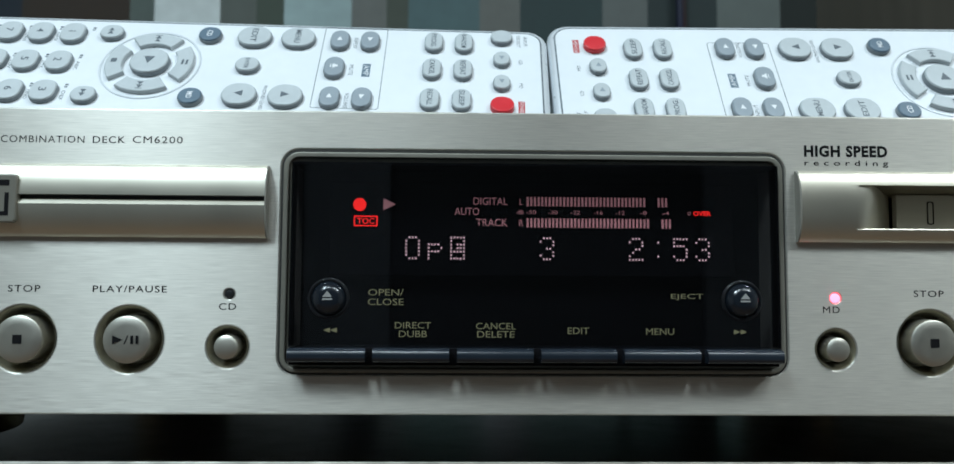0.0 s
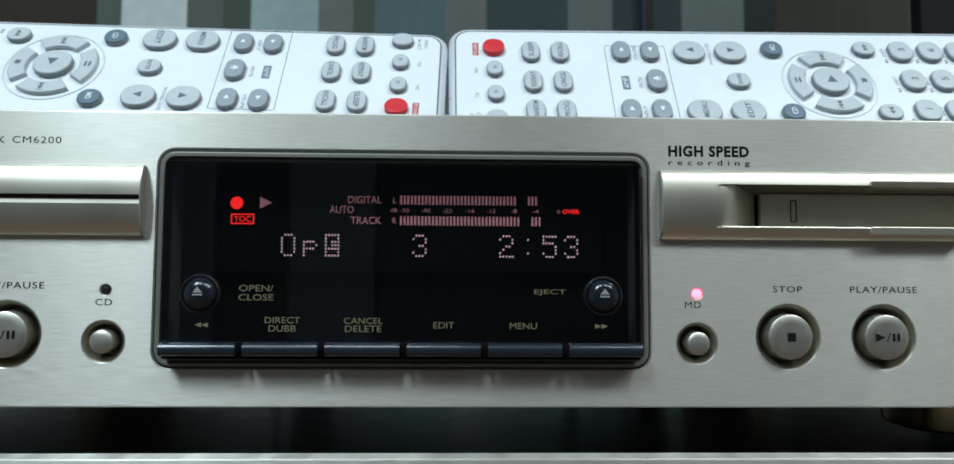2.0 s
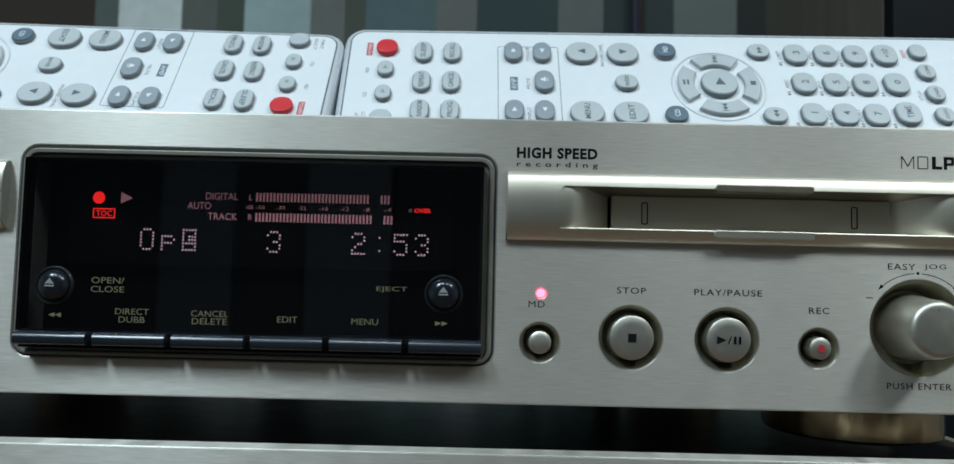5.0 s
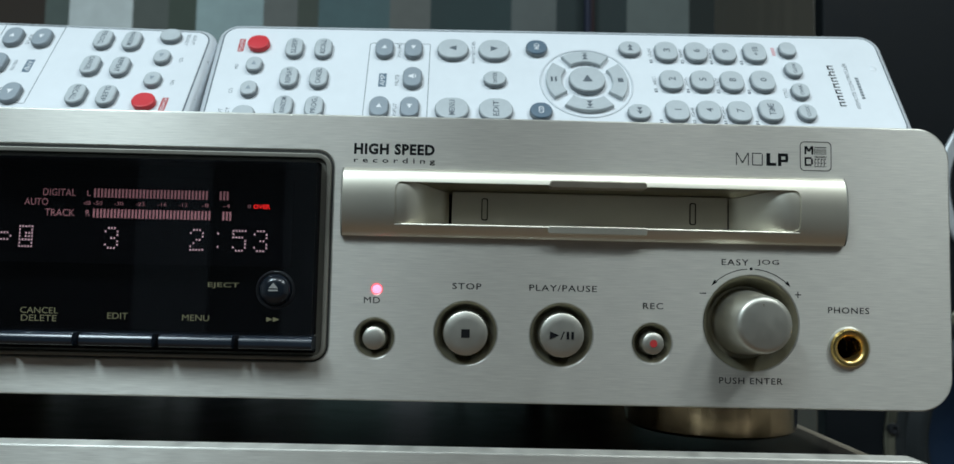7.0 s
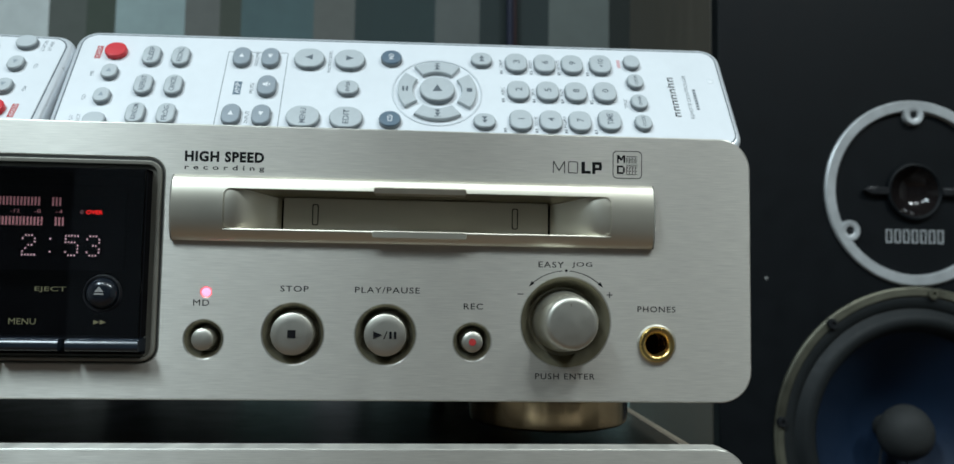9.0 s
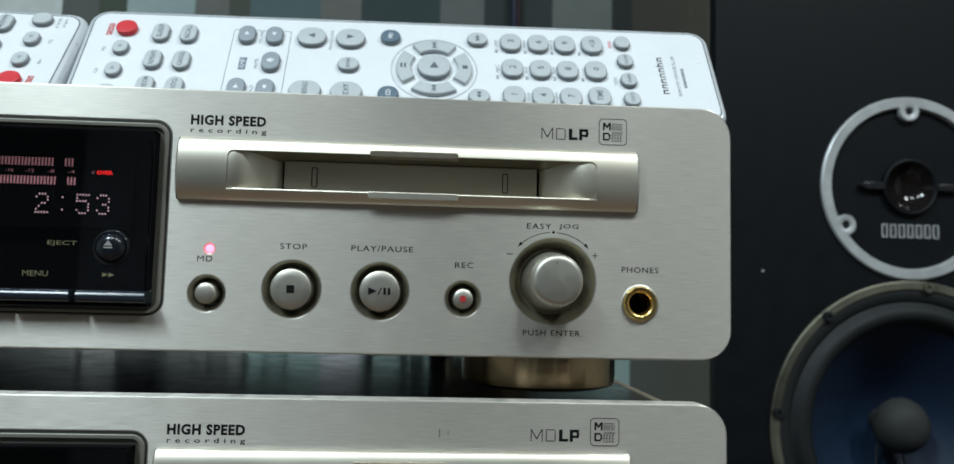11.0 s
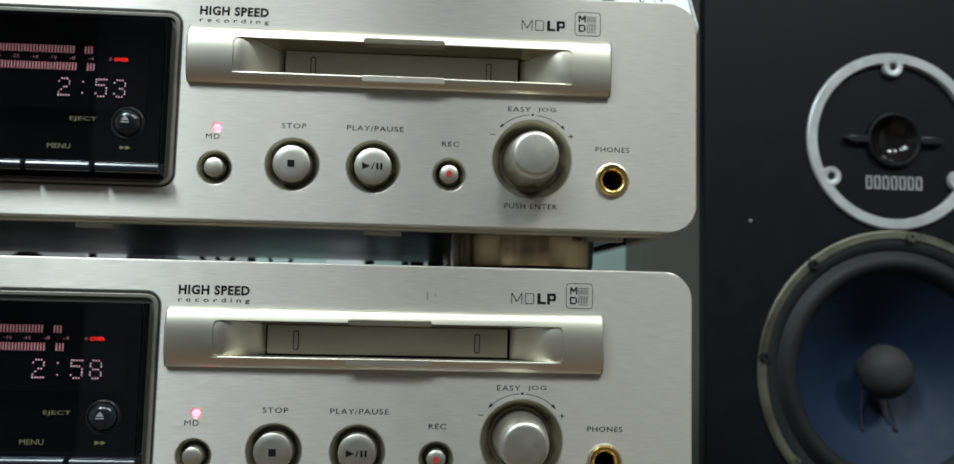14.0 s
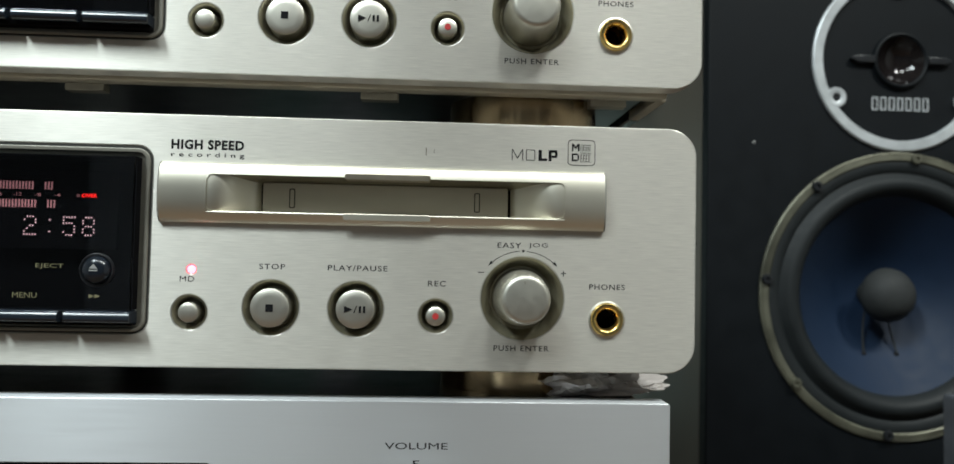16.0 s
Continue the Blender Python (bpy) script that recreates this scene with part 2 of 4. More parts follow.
def words(text, wide, high, weight=0.0, spread=1.0):
    """Flat lettering centred on the origin, as wide and high as told."""
    key = (text, wide, high, weight, spread)
    if key not in CACHE:
        data = bpy.data.curves.new("words", "FONT")
        data.body, data.size, data.offset, data.space_character, data.resolution_u = text, 1.0, weight, spread, 3
        ob = bpy.data.objects.new("words", data)
        mesh = bpy.data.meshes.new_from_object(ob)
        bpy.data.objects.remove(ob)
        co = np.empty(len(mesh.vertices) * 3)
        mesh.vertices.foreach_get("co", co)
        co = co.reshape(-1, 3)
        lo, hi = co.min(0), co.max(0)
        mesh.transform(Matrix.Rotation(radians(90), 4, "X") @ Matrix.Diagonal((wide * MM / (hi[0] - lo[0]), high * MM / (hi[1] - lo[1]), 1, 1))
                       @ Matrix.Translation((-(lo[0] + hi[0]) / 2, -(lo[1] + hi[1]) / 2, 0)))
        CACHE[key] = mesh
    return CACHE[key]


def shape(*loops):
    """Flat printed shapes, one closed outline each."""
    bm = bmesh.new()
    for loop in loops:
        bm.faces.new([bm.verts.new((x * MM, 0, z * MM)) for x, z in loop])
    mesh = bpy.data.meshes.new("mesh")
    bm.to_mesh(mesh)
    bm.free()
    return mesh


def bar(x0, x1, z0, z1):
    return [(x0, z0), (x1, z0), (x1, z1), (x0, z1)]


def ring(cx, cz, r0, r1, a0=0, a1=360, n=32):
    pts = [(cx + r1 * math.cos(radians(a0 + (a1 - a0) * k / n)), cz + r1 * math.sin(radians(a0 + (a1 - a0) * k / n))) for k in range(n + 1)]
    return pts + [(cx + r0 * math.cos(radians(a1 - (a1 - a0) * k / n)), cz + r0 * math.sin(radians(a1 - (a1 - a0) * k / n))) for k in range(n + 1)]


def part(name, mesh, mat, parent, label="", at=(0, 0, 0)):
    if isinstance(mesh, bmesh.types.BMesh):
        mesh = to_mesh(mesh)
    if mesh.materials and mesh.materials[0] is not mat:
        mesh = mesh.copy()
        mesh.materials.clear()
    if not mesh.materials:
        mesh.materials.append(mat)
    ob = new(name, mesh)
    ob.parent = parent
    ob.location = [c * MM for c in at]
    return tagged(ob, label)


def thing(name, m, label, category, group="", kind=""):
    ob = new(name)
    ob.empty_display_size = 0.02
    ob.matrix_basis = m
    return tagged(ob, label, category, group, kind)


def solid(name, mesh, mat, m, label, category, group="", kind=""):
    if not mesh.materials:
        mesh.materials.append(mat)
    ob = new(name, mesh)
    ob.matrix_basis = m
    return tagged(ob, label, category, group, kind)


# ---- room ----
def wall(name, x0, x1, y0, y1, z0, z1, mat, label, category):
    return solid(name, box(x0 * 1000, x1 * 1000, y0 * 1000, y1 * 1000, z0 * 1000, z1 * 1000), mat, Matrix(), label, category, kind="structure")


PAINT = varied(material("grey_green_wall_paint", (0.30, 0.33, 0.31), 0.7), (30, 30, 30), 0.06, 0.05, 0.0002)
PALE = varied(material("pale_room_paint", (0.55, 0.56, 0.55), 0.7), (30, 30, 30), 0.06, 0.05, 0.0002)
FLOOR = varied(material("brown_wood_floor", (0.20, 0.12, 0.07), 0.4), (3, 40, 40), 0.25, 0.1, 0.0002)
WOOD = varied(material("dark_walnut_board", (0.055, 0.036, 0.024), 0.4), (4, 60, 60), 0.3, 0.1, 0.0001)
wall("floor", -2.2, 2.2, -2.6, 0.9, -0.05, 0.0, FLOOR, "brown wooden floor of the room", "floor")
wall("ceiling", -2.2, 2.2, -2.6, 0.9, 2.6, 2.65, PALE, "plain pale painted ceiling", "ceiling")
wall("wall_back", -2.2, 2.2, 0.80, 0.9, 0.0, 2.6, PAINT, "grey green painted wall behind the equipment", "wall")
# unseen front wall, kept dark so the display glass mirrors little
DIM = varied(material("dark_grey_room_paint", (0.07, 0.077, 0.085), 0.7), (30, 30, 30), 0.06, 0.05, 0.0002)
wall("wall_front", -2.2, 2.2, -2.7, -2.6, 0.0, 2.6, DIM, "unseen wall kept dark for the display's reflection", "wall")
MID = varied(material("grey_blue_board_paint", (0.19, 0.21, 0.235), 0.6), (30, 30, 30), 0.06, 0.05, 0.0002)
# unseen boards, added to give the bands mirrored in the display glass
for x0, x1 in ((-1.08, -0.82), (-0.56, -0.26), (0.86, 1.10)):
    wall("trim", x0, x1, -2.6, -2.57, 0.0, 2.3, MID, "unseen board added for a band mirrored in the display", "wall board")
wall("wall_left", -2.3, -2.2, -2.6, 0.9, 0.0, 2.6, PALE, "plain pale painted wall", "wall")
wall("wall_right", 2.2, 2.3, -2.6, 0.9, 0.0, 2.6, PALE, "plain pale painted wall", "wall")

# ---- cabinet under everything ----
sideboard = thing("sideboard", pose(0.1, 0.35, 0.0), "dark walnut sideboard that carries the stack and speaker", "sideboard")
part("top_board", box(-900, 900, -430, 430, 740, 770, 3), WOOD, sideboard)
part("body", box(-880, 880, -400, 420, 60, 740, 2), WOOD, sideboard)
part("plinth", box(-860, 860, -370, 410, 0, 60, 1), WOOD, sideboard)

# ---- striped curtain and, as a paler board, its brighter lower part ----
# stripe colours also darken rightwards, in place of light from the left
STRIPES = [(-900, -491, (0.010, 0.016, 0.024)), (-491, -380, (0.026, 0.018, 0.012)), (-380, -353, (0.08, 0.10, 0.09)), (-353, -279, (0.52, 0.56, 0.55)),
           (-279, -240, (0.085, 0.095, 0.085)), (-240, -211, (0.05, 0.065, 0.05)), (-211, -138, (0.28, 0.36, 0.36)), (-138, -99, (0.13, 0.135, 0.125)),
           (-99, -75, (0.06, 0.07, 0.055)), (-75, 3, (0.075, 0.12, 0.125)), (3, 48, (0.12, 0.125, 0.115)), (48, 138, (0.028, 0.045, 0.045)),
           (138, 188, (0.10, 0.11, 0.105)), (188, 268, (0.022, 0.032, 0.032)), (268, 336, (0.10, 0.115, 0.108)), (336, 392, (0.010, 0.014, 0.012)),
           (392, 403, (0.09, 0.10, 0.085)), (403, 900, (0.017, 0.011, 0.007))]
curtain = thing("striped_curtain", pose(0, 0.65, 1.0), "hanging curtain of light and dark vertical stripes", "curtain")
for x0, x1, colour in STRIPES:
    cloth = varied(material("curtain_stripe_cloth", colour, 0.85), (60, 60, 60), 0.15, 0.05, 0.0003)
    bm = bmesh.new()
    n = max(3, int((x1 - x0) / 12))
    rows = []
    for z in (150, 400, 800, 1200, 1600):
        rows.append([bm.verts.new(((x0 + (x1 - x0) * k / n) * MM, (5 * math.sin((x0 + (x1 - x0) * k / n) / 34.0)) * MM, z * MM)) for k in range(n + 1)])
    for a, b in zip(rows, rows[1:]):
        for k in range(n):
            bm.faces.new((a[k], a[k + 1], b[k + 1], b[k]))
    back = bmesh.ops.extrude_face_region(bm, geom=bm.faces[:])
    bmesh.ops.translate(bm, vec=(0, 0.002, 0), verts=[v for v in back["geom"] if isinstance(v, bmesh.types.BMVert)])
    part("stripe", to_mesh(bm, 60), cloth, curtain)
# stands for the lower curtain, its stronger light painted as paler stripes
board = thing("lower_curtain_board", pose(0, 0.70, 1.0), "lower curtain as a board, light painted as paler panels", "board")
BOARD = [(-900, -270, (0.26, 0.27, 0.26)), (-270, -190, (0.45, 0.46, 0.44)), (-190, -75, (0.36, 0.38, 0.37)), (-75, 10, (0.42, 0.58, 0.54)), (10, 56, (0.72, 0.73, 0.76)),
         (56, 250, (0.30, 0.40, 0.38)), (250, 392, (0.44, 0.58, 0.54)), (392, 425, (0.36, 0.37, 0.35)), (425, 900, (0.52, 0.52, 0.44))]
for x0, x1, colour in BOARD:
    part("panel", box(x0 + 0.5, x1 - 0.5, 0, 8, -230, 140, 1), varied(material("painted_panel", colour, 0.6), (40, 40, 40), 0.08, 0.05), board)

# ---- minidisc and compact disc decks ----
FONT_DOTS = {
    "O": "01110 10001 10001 10001 10001 10001 01110", "p": "00000 00000 11110 10001 11110 10000 10000", "#": "11111 10001 10111 10111 11111 10001 11111",
    "0": "01110 10001 10011 10101 11001 10001 01110", "1": "00100 01100 00100 00100 00100 00100 01110", "2": "01110 10001 00001 00110 01000 10000 11111",
    "3": "01110 10001 00001 00110 00001 10001 01110", "4": "00010 00110 01010 10010 11111 00010 00010", "5": "11111 10000 11110 00001 00001 10001 01110",
    "8": "01110 10001 10001 01110 10001 10001 01110", ":": "00000 00100 00000 00000 00000 00100 00000"}


def dots(char):
    key = ("dots", char)
    if key not in CACHE:
        loops = []
        for row, line in enumerate(FONT_DOTS[char].split()):
            for col, on in enumerate(line):
                if on == "1":
                    x, z = col * 0.78, 5.2 - row * 0.86
                    loops.append(bar(x - 0.22, x + 0.22, z - 0.25, z + 0.25))
        CACHE[key] = shape(*loops)
    return CACHE[key]


def depth_shift(x, z):
    """A point of the lamp plane behind the pane, from where it shows on the panel."""
    return 15.7 + (x - 15) * 1.010, 39.7 + (z - 39.5) * 0.976


def deck_display(deck, clock, level):
    frame_part = part("display_surround", grain(soften(flat_loops([rrect(-60.5, 60.5, 9.9, 62.5, 3.7), rrect(-59.2, 59.2, 10.9, 61.2, 2.4)], 9, 0.3))), BEZEL, deck, "grey gold display surround", (0, -0.4, 0))
    part("inner_step", grain(soften(flat_loops([rrect(-59.2, 59.2, 10.9, 61.2, 2.4), rrect(-57.2, 57.2, 11.8, 59.2, 0.8)], 8, 0.3))), BEZEL, frame_part, "", (0, 1.0, 0))
    # strip coloured dark for the shade in the gap round the surround
    part("gap_strip", flat_loops([rrect(-61.0, 61.0, 9.4, 63.2, 4.2), rrect(-60.5, 60.5, 9.9, 62.5, 3.7)], 6, 0.0), GAP_DARK, frame_part, "dark strip for the shaded gap round the surround", (0, 0.6, 0))
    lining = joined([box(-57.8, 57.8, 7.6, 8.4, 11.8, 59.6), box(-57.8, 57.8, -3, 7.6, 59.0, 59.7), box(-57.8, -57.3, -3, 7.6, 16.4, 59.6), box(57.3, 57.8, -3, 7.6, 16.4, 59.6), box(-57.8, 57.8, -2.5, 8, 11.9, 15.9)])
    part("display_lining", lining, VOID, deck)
    pane = part("display_pane", box(-57.6, 57.6, -4.4, -3.2, 16.1, 59.4), PANE, deck, "smoked display glass")
    pane.visible_shadow = False
    edge = 0.9
    cuts = [-57.7, -38.9, -19.4, 0.15, 19.6, 39.2, 57.9]
    for a, b in zip(cuts, cuts[1:]):
        x0, x1 = a + (edge if a > -57 else 0), b - (edge if b < 57 else 0)
        profile = [(4, 12.7), (-4.4, 12.7), (-5.05, 12.85), (-5.4, 13.2), (-5.55, 13.8), (-5.55, 14.5), (-5.35, 15.2), (-4.9, 15.65), (-4.3, 15.85), (4, 15.95)]
        part("function_key", run(profile, x0, x1), KEYBLACK, deck, "slim glossy black key under the display")
    for x in (-48.4, 48.4):
        key = part("eject_key", lathe([(0, -2.3), (2.0, -2.2), (3.2, -1.6), (3.9, -0.5), (4.1, 0.4), (4.1, 2.0)], 36), DOME, deck, "domed black key", (x, -4.6, 27.4))
        part("collar", lathe([(4.15, 0.2), (4.25, -0.4), (4.5, -0.45), (4.8, 0.1), (4.8, 0.6), (4.15, 0.6)], 36), BLACK, key)
        part("eject_mark", shape([(-1.15, 0.1), (1.15, 0.1), (0, 1.5)], bar(-1.15, 1.15, -0.6, -0.2)), PALE_INK, key, "", (0, -2.34, 0.3))
    for text, x, z, w in (("OPEN/", -35.2, 28.9, 8.2), ("CLOSE", -35.2, 26.7, 8.3), ("EJECT", 35.5, 28.2, 7.7), ("DIRECT", -28.8, 21.3, 8.4), ("DUBB", -28.8, 19.3, 6.5), ("CANCEL", -9.5, 21.2, 9.3),
                          ("DELETE", -9.5, 19.3, 8.7), ("EDIT", 9.8, 20.2, 5.0), ("MENU", 29.0, 20.1, 6.6)):
        part("lettering", words(text, w, 1.5, 0.0), GOLD_INK, pane, "gold lettering", (x, -4.43, z))
    for x, s in ((-48.0, -1), (48.0, 1)):
        part("skip_mark", shape([(-1.6 * s, -0.6), (0, 0), (-1.6 * s, 0.6)][::s], [(0, -0.6), (1.6 * s, 0), (0, 0.6)][::s]), GOLD_INK, pane, "", (x, -4.43, 20.1))
    screen = part("display_tube", box(-50, 50, 4.6, 6.6, 33, 56, 0.3), VOID, deck, "unlit black display tube")

    def lit(name, mesh, mat, x, z):
        px, pz = depth_shift(x, z)
        return part(name, mesh, mat, screen, "", (px, 4.4, pz))

    lit("record_mark", shape(circle(0, 0, 1.6, 28)), VFD_RED, -42.8, 50.4)
    lit("play_mark", shape([(-1.5, -1.5), (1.6, 0), (-1.5, 1.5)]), VFD_DIM, -35.6, 50.5)
    lit("contents_mark", shape(bar(-2.9, 2.9, 1.0, 1.3), bar(-2.9, 2.9, -1.3, -1.0), bar(-2.9, -2.6, -1, 1), bar(2.6, 2.9, -1, 1)), VFD_RED, -41.3, 46.25)
    lit("contents_lettering", words("TOC", 4.2, 1.4, 0.01), VFD_RED, -41.3, 46.25)
    for text, x0, x1, z, h in (("DIGITAL", -15.2, -6.8, 51.5, 1.85), ("AUTO", -19.8, -13.7, 48.9, 1.85), ("TRACK", -14.5, -6.8, 46.1, 1.85), ("L", -3.9, -3.0, 51.4, 1.5), ("R", -4.0, -3.0, 46.1, 1.5)):
        lit("display_word", words(text, x1 - x0, h), VFD_DIM if len(text) > 1 else VFD_DIM, (x0 + x1) / 2, z)
    for text, x, w in (("dB", -3.7, 1.7), ("-50", -1.0, 2.3), ("-30", 4.3, 2.3), ("-22", 9.8, 2.3), ("-16", 15.4, 2.3), ("-12", 20.8, 2.3), ("-8", 26.5, 1.7), ("-4", 32.0, 1.7), ("0", 37.8, 0.8)):
        lit("scale_figure", words(text, w, 0.95), VFD_DIM, x, 48.8)
    lit("over_mark", words("OVER", 4.4, 1.15, 0.03), VFD_RED, 41.0, 48.8)
    for z, most in ((51.5, level), (46.1, level + 1)):
        for k in list(range(most)) + list(range(most + 3, most + 6)):
            lit("level_bar", CACHE.setdefault("level", shape(bar(-0.26, 0.26, -1.15, 1.15))), VFD_DIM, -1.9 + 0.895 * k, z)
    for k, char in enumerate("Op#   3   " + clock):
        if char != " ":
            lit("character", dots(char), VFD, -31.4 + 5.45 * k, 36.9)


def round_button(deck, name, x, z, hole, cap, front=-1.7, mark=(), label="round champagne metal button"):
    """A turned cap in a dished bronze well."""
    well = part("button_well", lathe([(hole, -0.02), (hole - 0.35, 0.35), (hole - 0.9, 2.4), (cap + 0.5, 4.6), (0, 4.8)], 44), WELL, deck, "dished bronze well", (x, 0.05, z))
    head = part(name, lathe([(0, front - 0.35), (cap * 0.6, front - 0.22), (cap - 0.45, front), (cap - 0.12, front + 0.2), (cap, front + 0.6), (cap + 0.08, 4.6)], 44), CAP, deck, label, (x, 0, z))
    for mesh, mat in mark:
        part("mark", mesh, mat, head, "", (0, front - 0.40, 0))
    return head


def arc_front(z, bulge=2.5, mid=50.25, half=8.7):
    """How far the rounded housing stands out at the height z."""
    return -bulge * (1 - min(1.0, abs((z - mid) / half)) ** 2.2) ** 0.62 - 0.75


def arc_profile(z0, z1, back=3.0, n=12):
    return [(arc_front(z0 + (z1 - z0) * k / n), z0 + (z1 - z0) * k / n) for k in range(n + 1)] + [(back, z1), (back, z0)]


def corner_fill(x, z, sx, sz, r=1.7, n=7):
    """The solid left in a corner of the opening where the edge is rounded."""
    bm = bmesh.new()
    loop = [(x, z)] + [(x + sx * r * (1 - math.sin(math.pi / 2 * k / n)), z + sz * r * (1 - math.cos(math.pi / 2 * k / n))) for k in range(n + 1)]
    rows = [[bm.verts.new((px * MM, (arc_front(pz) + d) * MM, pz * MM)) for px, pz in loop] for d in (0.03, 2.2)]
    for k in range(len(loop)):
        j = (k + 1) % len(loop)
        bm.faces.new((rows[0][k], rows[0][j], rows[1][j], rows[1][k]))
    bm.faces.new(rows[0])
    bm.faces.new(rows[1])
    return to_mesh(bm)


def disc_slot(deck):
    low, high = 44.9, 55.4
    lip = [(arc_front(low - 0.35) + 0.02, low - 0.3), (arc_front(low) + 0.25, low - 0.06), (arc_front(low) + 0.6, low)]
    pieces = [run(arc_profile(41.6, 58.9, n=28), 63.9, 77.2), run(arc_profile(41.6, 58.9, n=28), 180.0, 191.8), run(arc_profile(high, 58.9, back=9), 77.2, 180.0),
              run(arc_profile(41.6, low - 0.4)[:-2] + lip + [(1.2, low), (1.2, 41.6)], 77.2, 180.0)]
    pieces += [corner_fill(x, z, sx, sz) for x, sx in ((77.2, 1), (180.0, -1)) for z, sz in ((low, 1), (high, -1))]
    slot = part("disc_slot", soften(joined(pieces), 35), SATIN, deck, "rounded champagne disc slot housing")
    # caps added so the metal ends throw no glint on the panel
    for x0, x1 in ((63.5, 63.88), (191.82, 192.2)):
        part("end_cap", run(arc_profile(41.6, 58.9, n=28), x0, x1), DULL, slot, "thin dull cap added against glare at the slot end")
    # underside of the lip in dark metal, its shade put into the colour
    part("slot_ceiling", run([(-1.6, high - 0.04), (8.7, high - 0.04), (8.7, 53.6), (3.3, 54.5)], 77.3, 179.9), RECESS, slot, "underside of the slot lip, shade painted as dark bronze")
    # added plate, duller than the housing, darkens the floor
    part("slot_floor", run([(1.9, 44.3), (1.9, 44.75), (8.7, 44.75), (8.7, 44.3)], 77.3, 179.9), BRONZE, slot, "bronze plate added to darken the slot floor")
    # black sheet put in for the shade deep behind the flap
    part("slot_shade_sheet", box(77.2, 180.0, 8.8, 9.6, 44, 57), VOID, slot)
    for x0, x1 in ((77.2, 90.6), (180.0, 165.0)):
        bm = bmesh.new()
        rows = []
        for i in range(19):
            s = i / 18
            row = []
            for j in range(13):
                z = low + 0.05 + (high - low - 0.1) * j / 12
                front = arc_front(z) + 0.35
                sag = s ** 1.6 * (3 - 2 * s) * 0.5 + 0.5 * s
                lift = 1 + 0.3 * ((z - 47) / 8)
                row.append(bm.verts.new(((x0 + (x1 - x0) * s) * MM, (front + (7.0 - front) * min(1.0, sag ** (1.9 * lift))) * MM, z * MM)))
            rows.append(row)
        for a, b in zip(rows, rows[1:]):
            for j in range(12):
                bm.faces.new((a[j], a[j + 1], b[j + 1], b[j]))
        part("scoop", to_mesh(bm, 80), SATIN, slot, "smoothly hollowed finger scoop")
    flap = part("slot_flap", box(91.4, 164.1, 5.0, 7.2, 45.35, 54.1, 0.3), FLAP, slot, "flat metal flap that closes the slot")
    for x in (100.0, 154.8):
        part("flap_groove", flat_loops([rrect(-0.85, 0.85, -2.9, 2.9, 0.5), rrect(-0.6, 0.6, -2.65, 2.65, 0.35)], 0.3), VOID, flap, "", (x, 4.85, 49.5))
    # upper tab in browner metal: the shade on its underside is painted in
    for z0, z1, x0, x1 in ((54.6, 56.5, 116.2, 140.8), (42.9, 45.0, 115.9, 141.1)):
        part("slot_tab", soften(flat_loops([rrect(x0, x1, z0, z1, 0.7)], 4, 0.3)), TAB if z0 > 50 else SATIN, slot, "small rounded tab in the slot lip", (0, -3.6 if z0 > 50 else -3.1, 0))


def disc_tray(deck):
    upper, lower = arc_profile(51.4, 58.9, n=16), arc_profile(41.6, 49.2, n=16)[:-2] + [(-2.7, 49.85), (-2.2, 50.4), (3, 50.45), (3, 41.6)]
    tray = part("disc_tray", soften(joined([run(upper, -193.5, -64.2), run(lower, -193.5, -64.2)]), 35), SATIN, deck, "rounded champagne disc tray front")
    # added cap, keeps the tray's metal end from throwing a glint
    part("end_cap", run(arc_profile(41.6, 58.9, n=28), -64.18, -63.9), DULL, tray, "thin dull cap added against glare at the tray end")
    part("tray_seam", box(-193, -65.0, -1.8, 2, 50.3, 51.5), BLACK, tray)
    badge = part("tray_badge", soften(flat_loops([rrect(-137, -121.6, 44.6, 56.0, 0.9)], 4, 0.4)), BEZEL, tray, "small raised badge with a printed sign", (0, -3.9, 0))
    part("badge_sign", shape(bar(-135.5, -123.2, 53.2, 54.6), bar(-135.5, -123.2, 46.2, 47.2), bar(-124.2, -123.2, 47.2, 51.6), bar(-127.4, -126.2, 47.2, 51.6), bar(-135.5, -131, 48.2, 50.8)), INK, badge, "", (0, -0.04, 0))


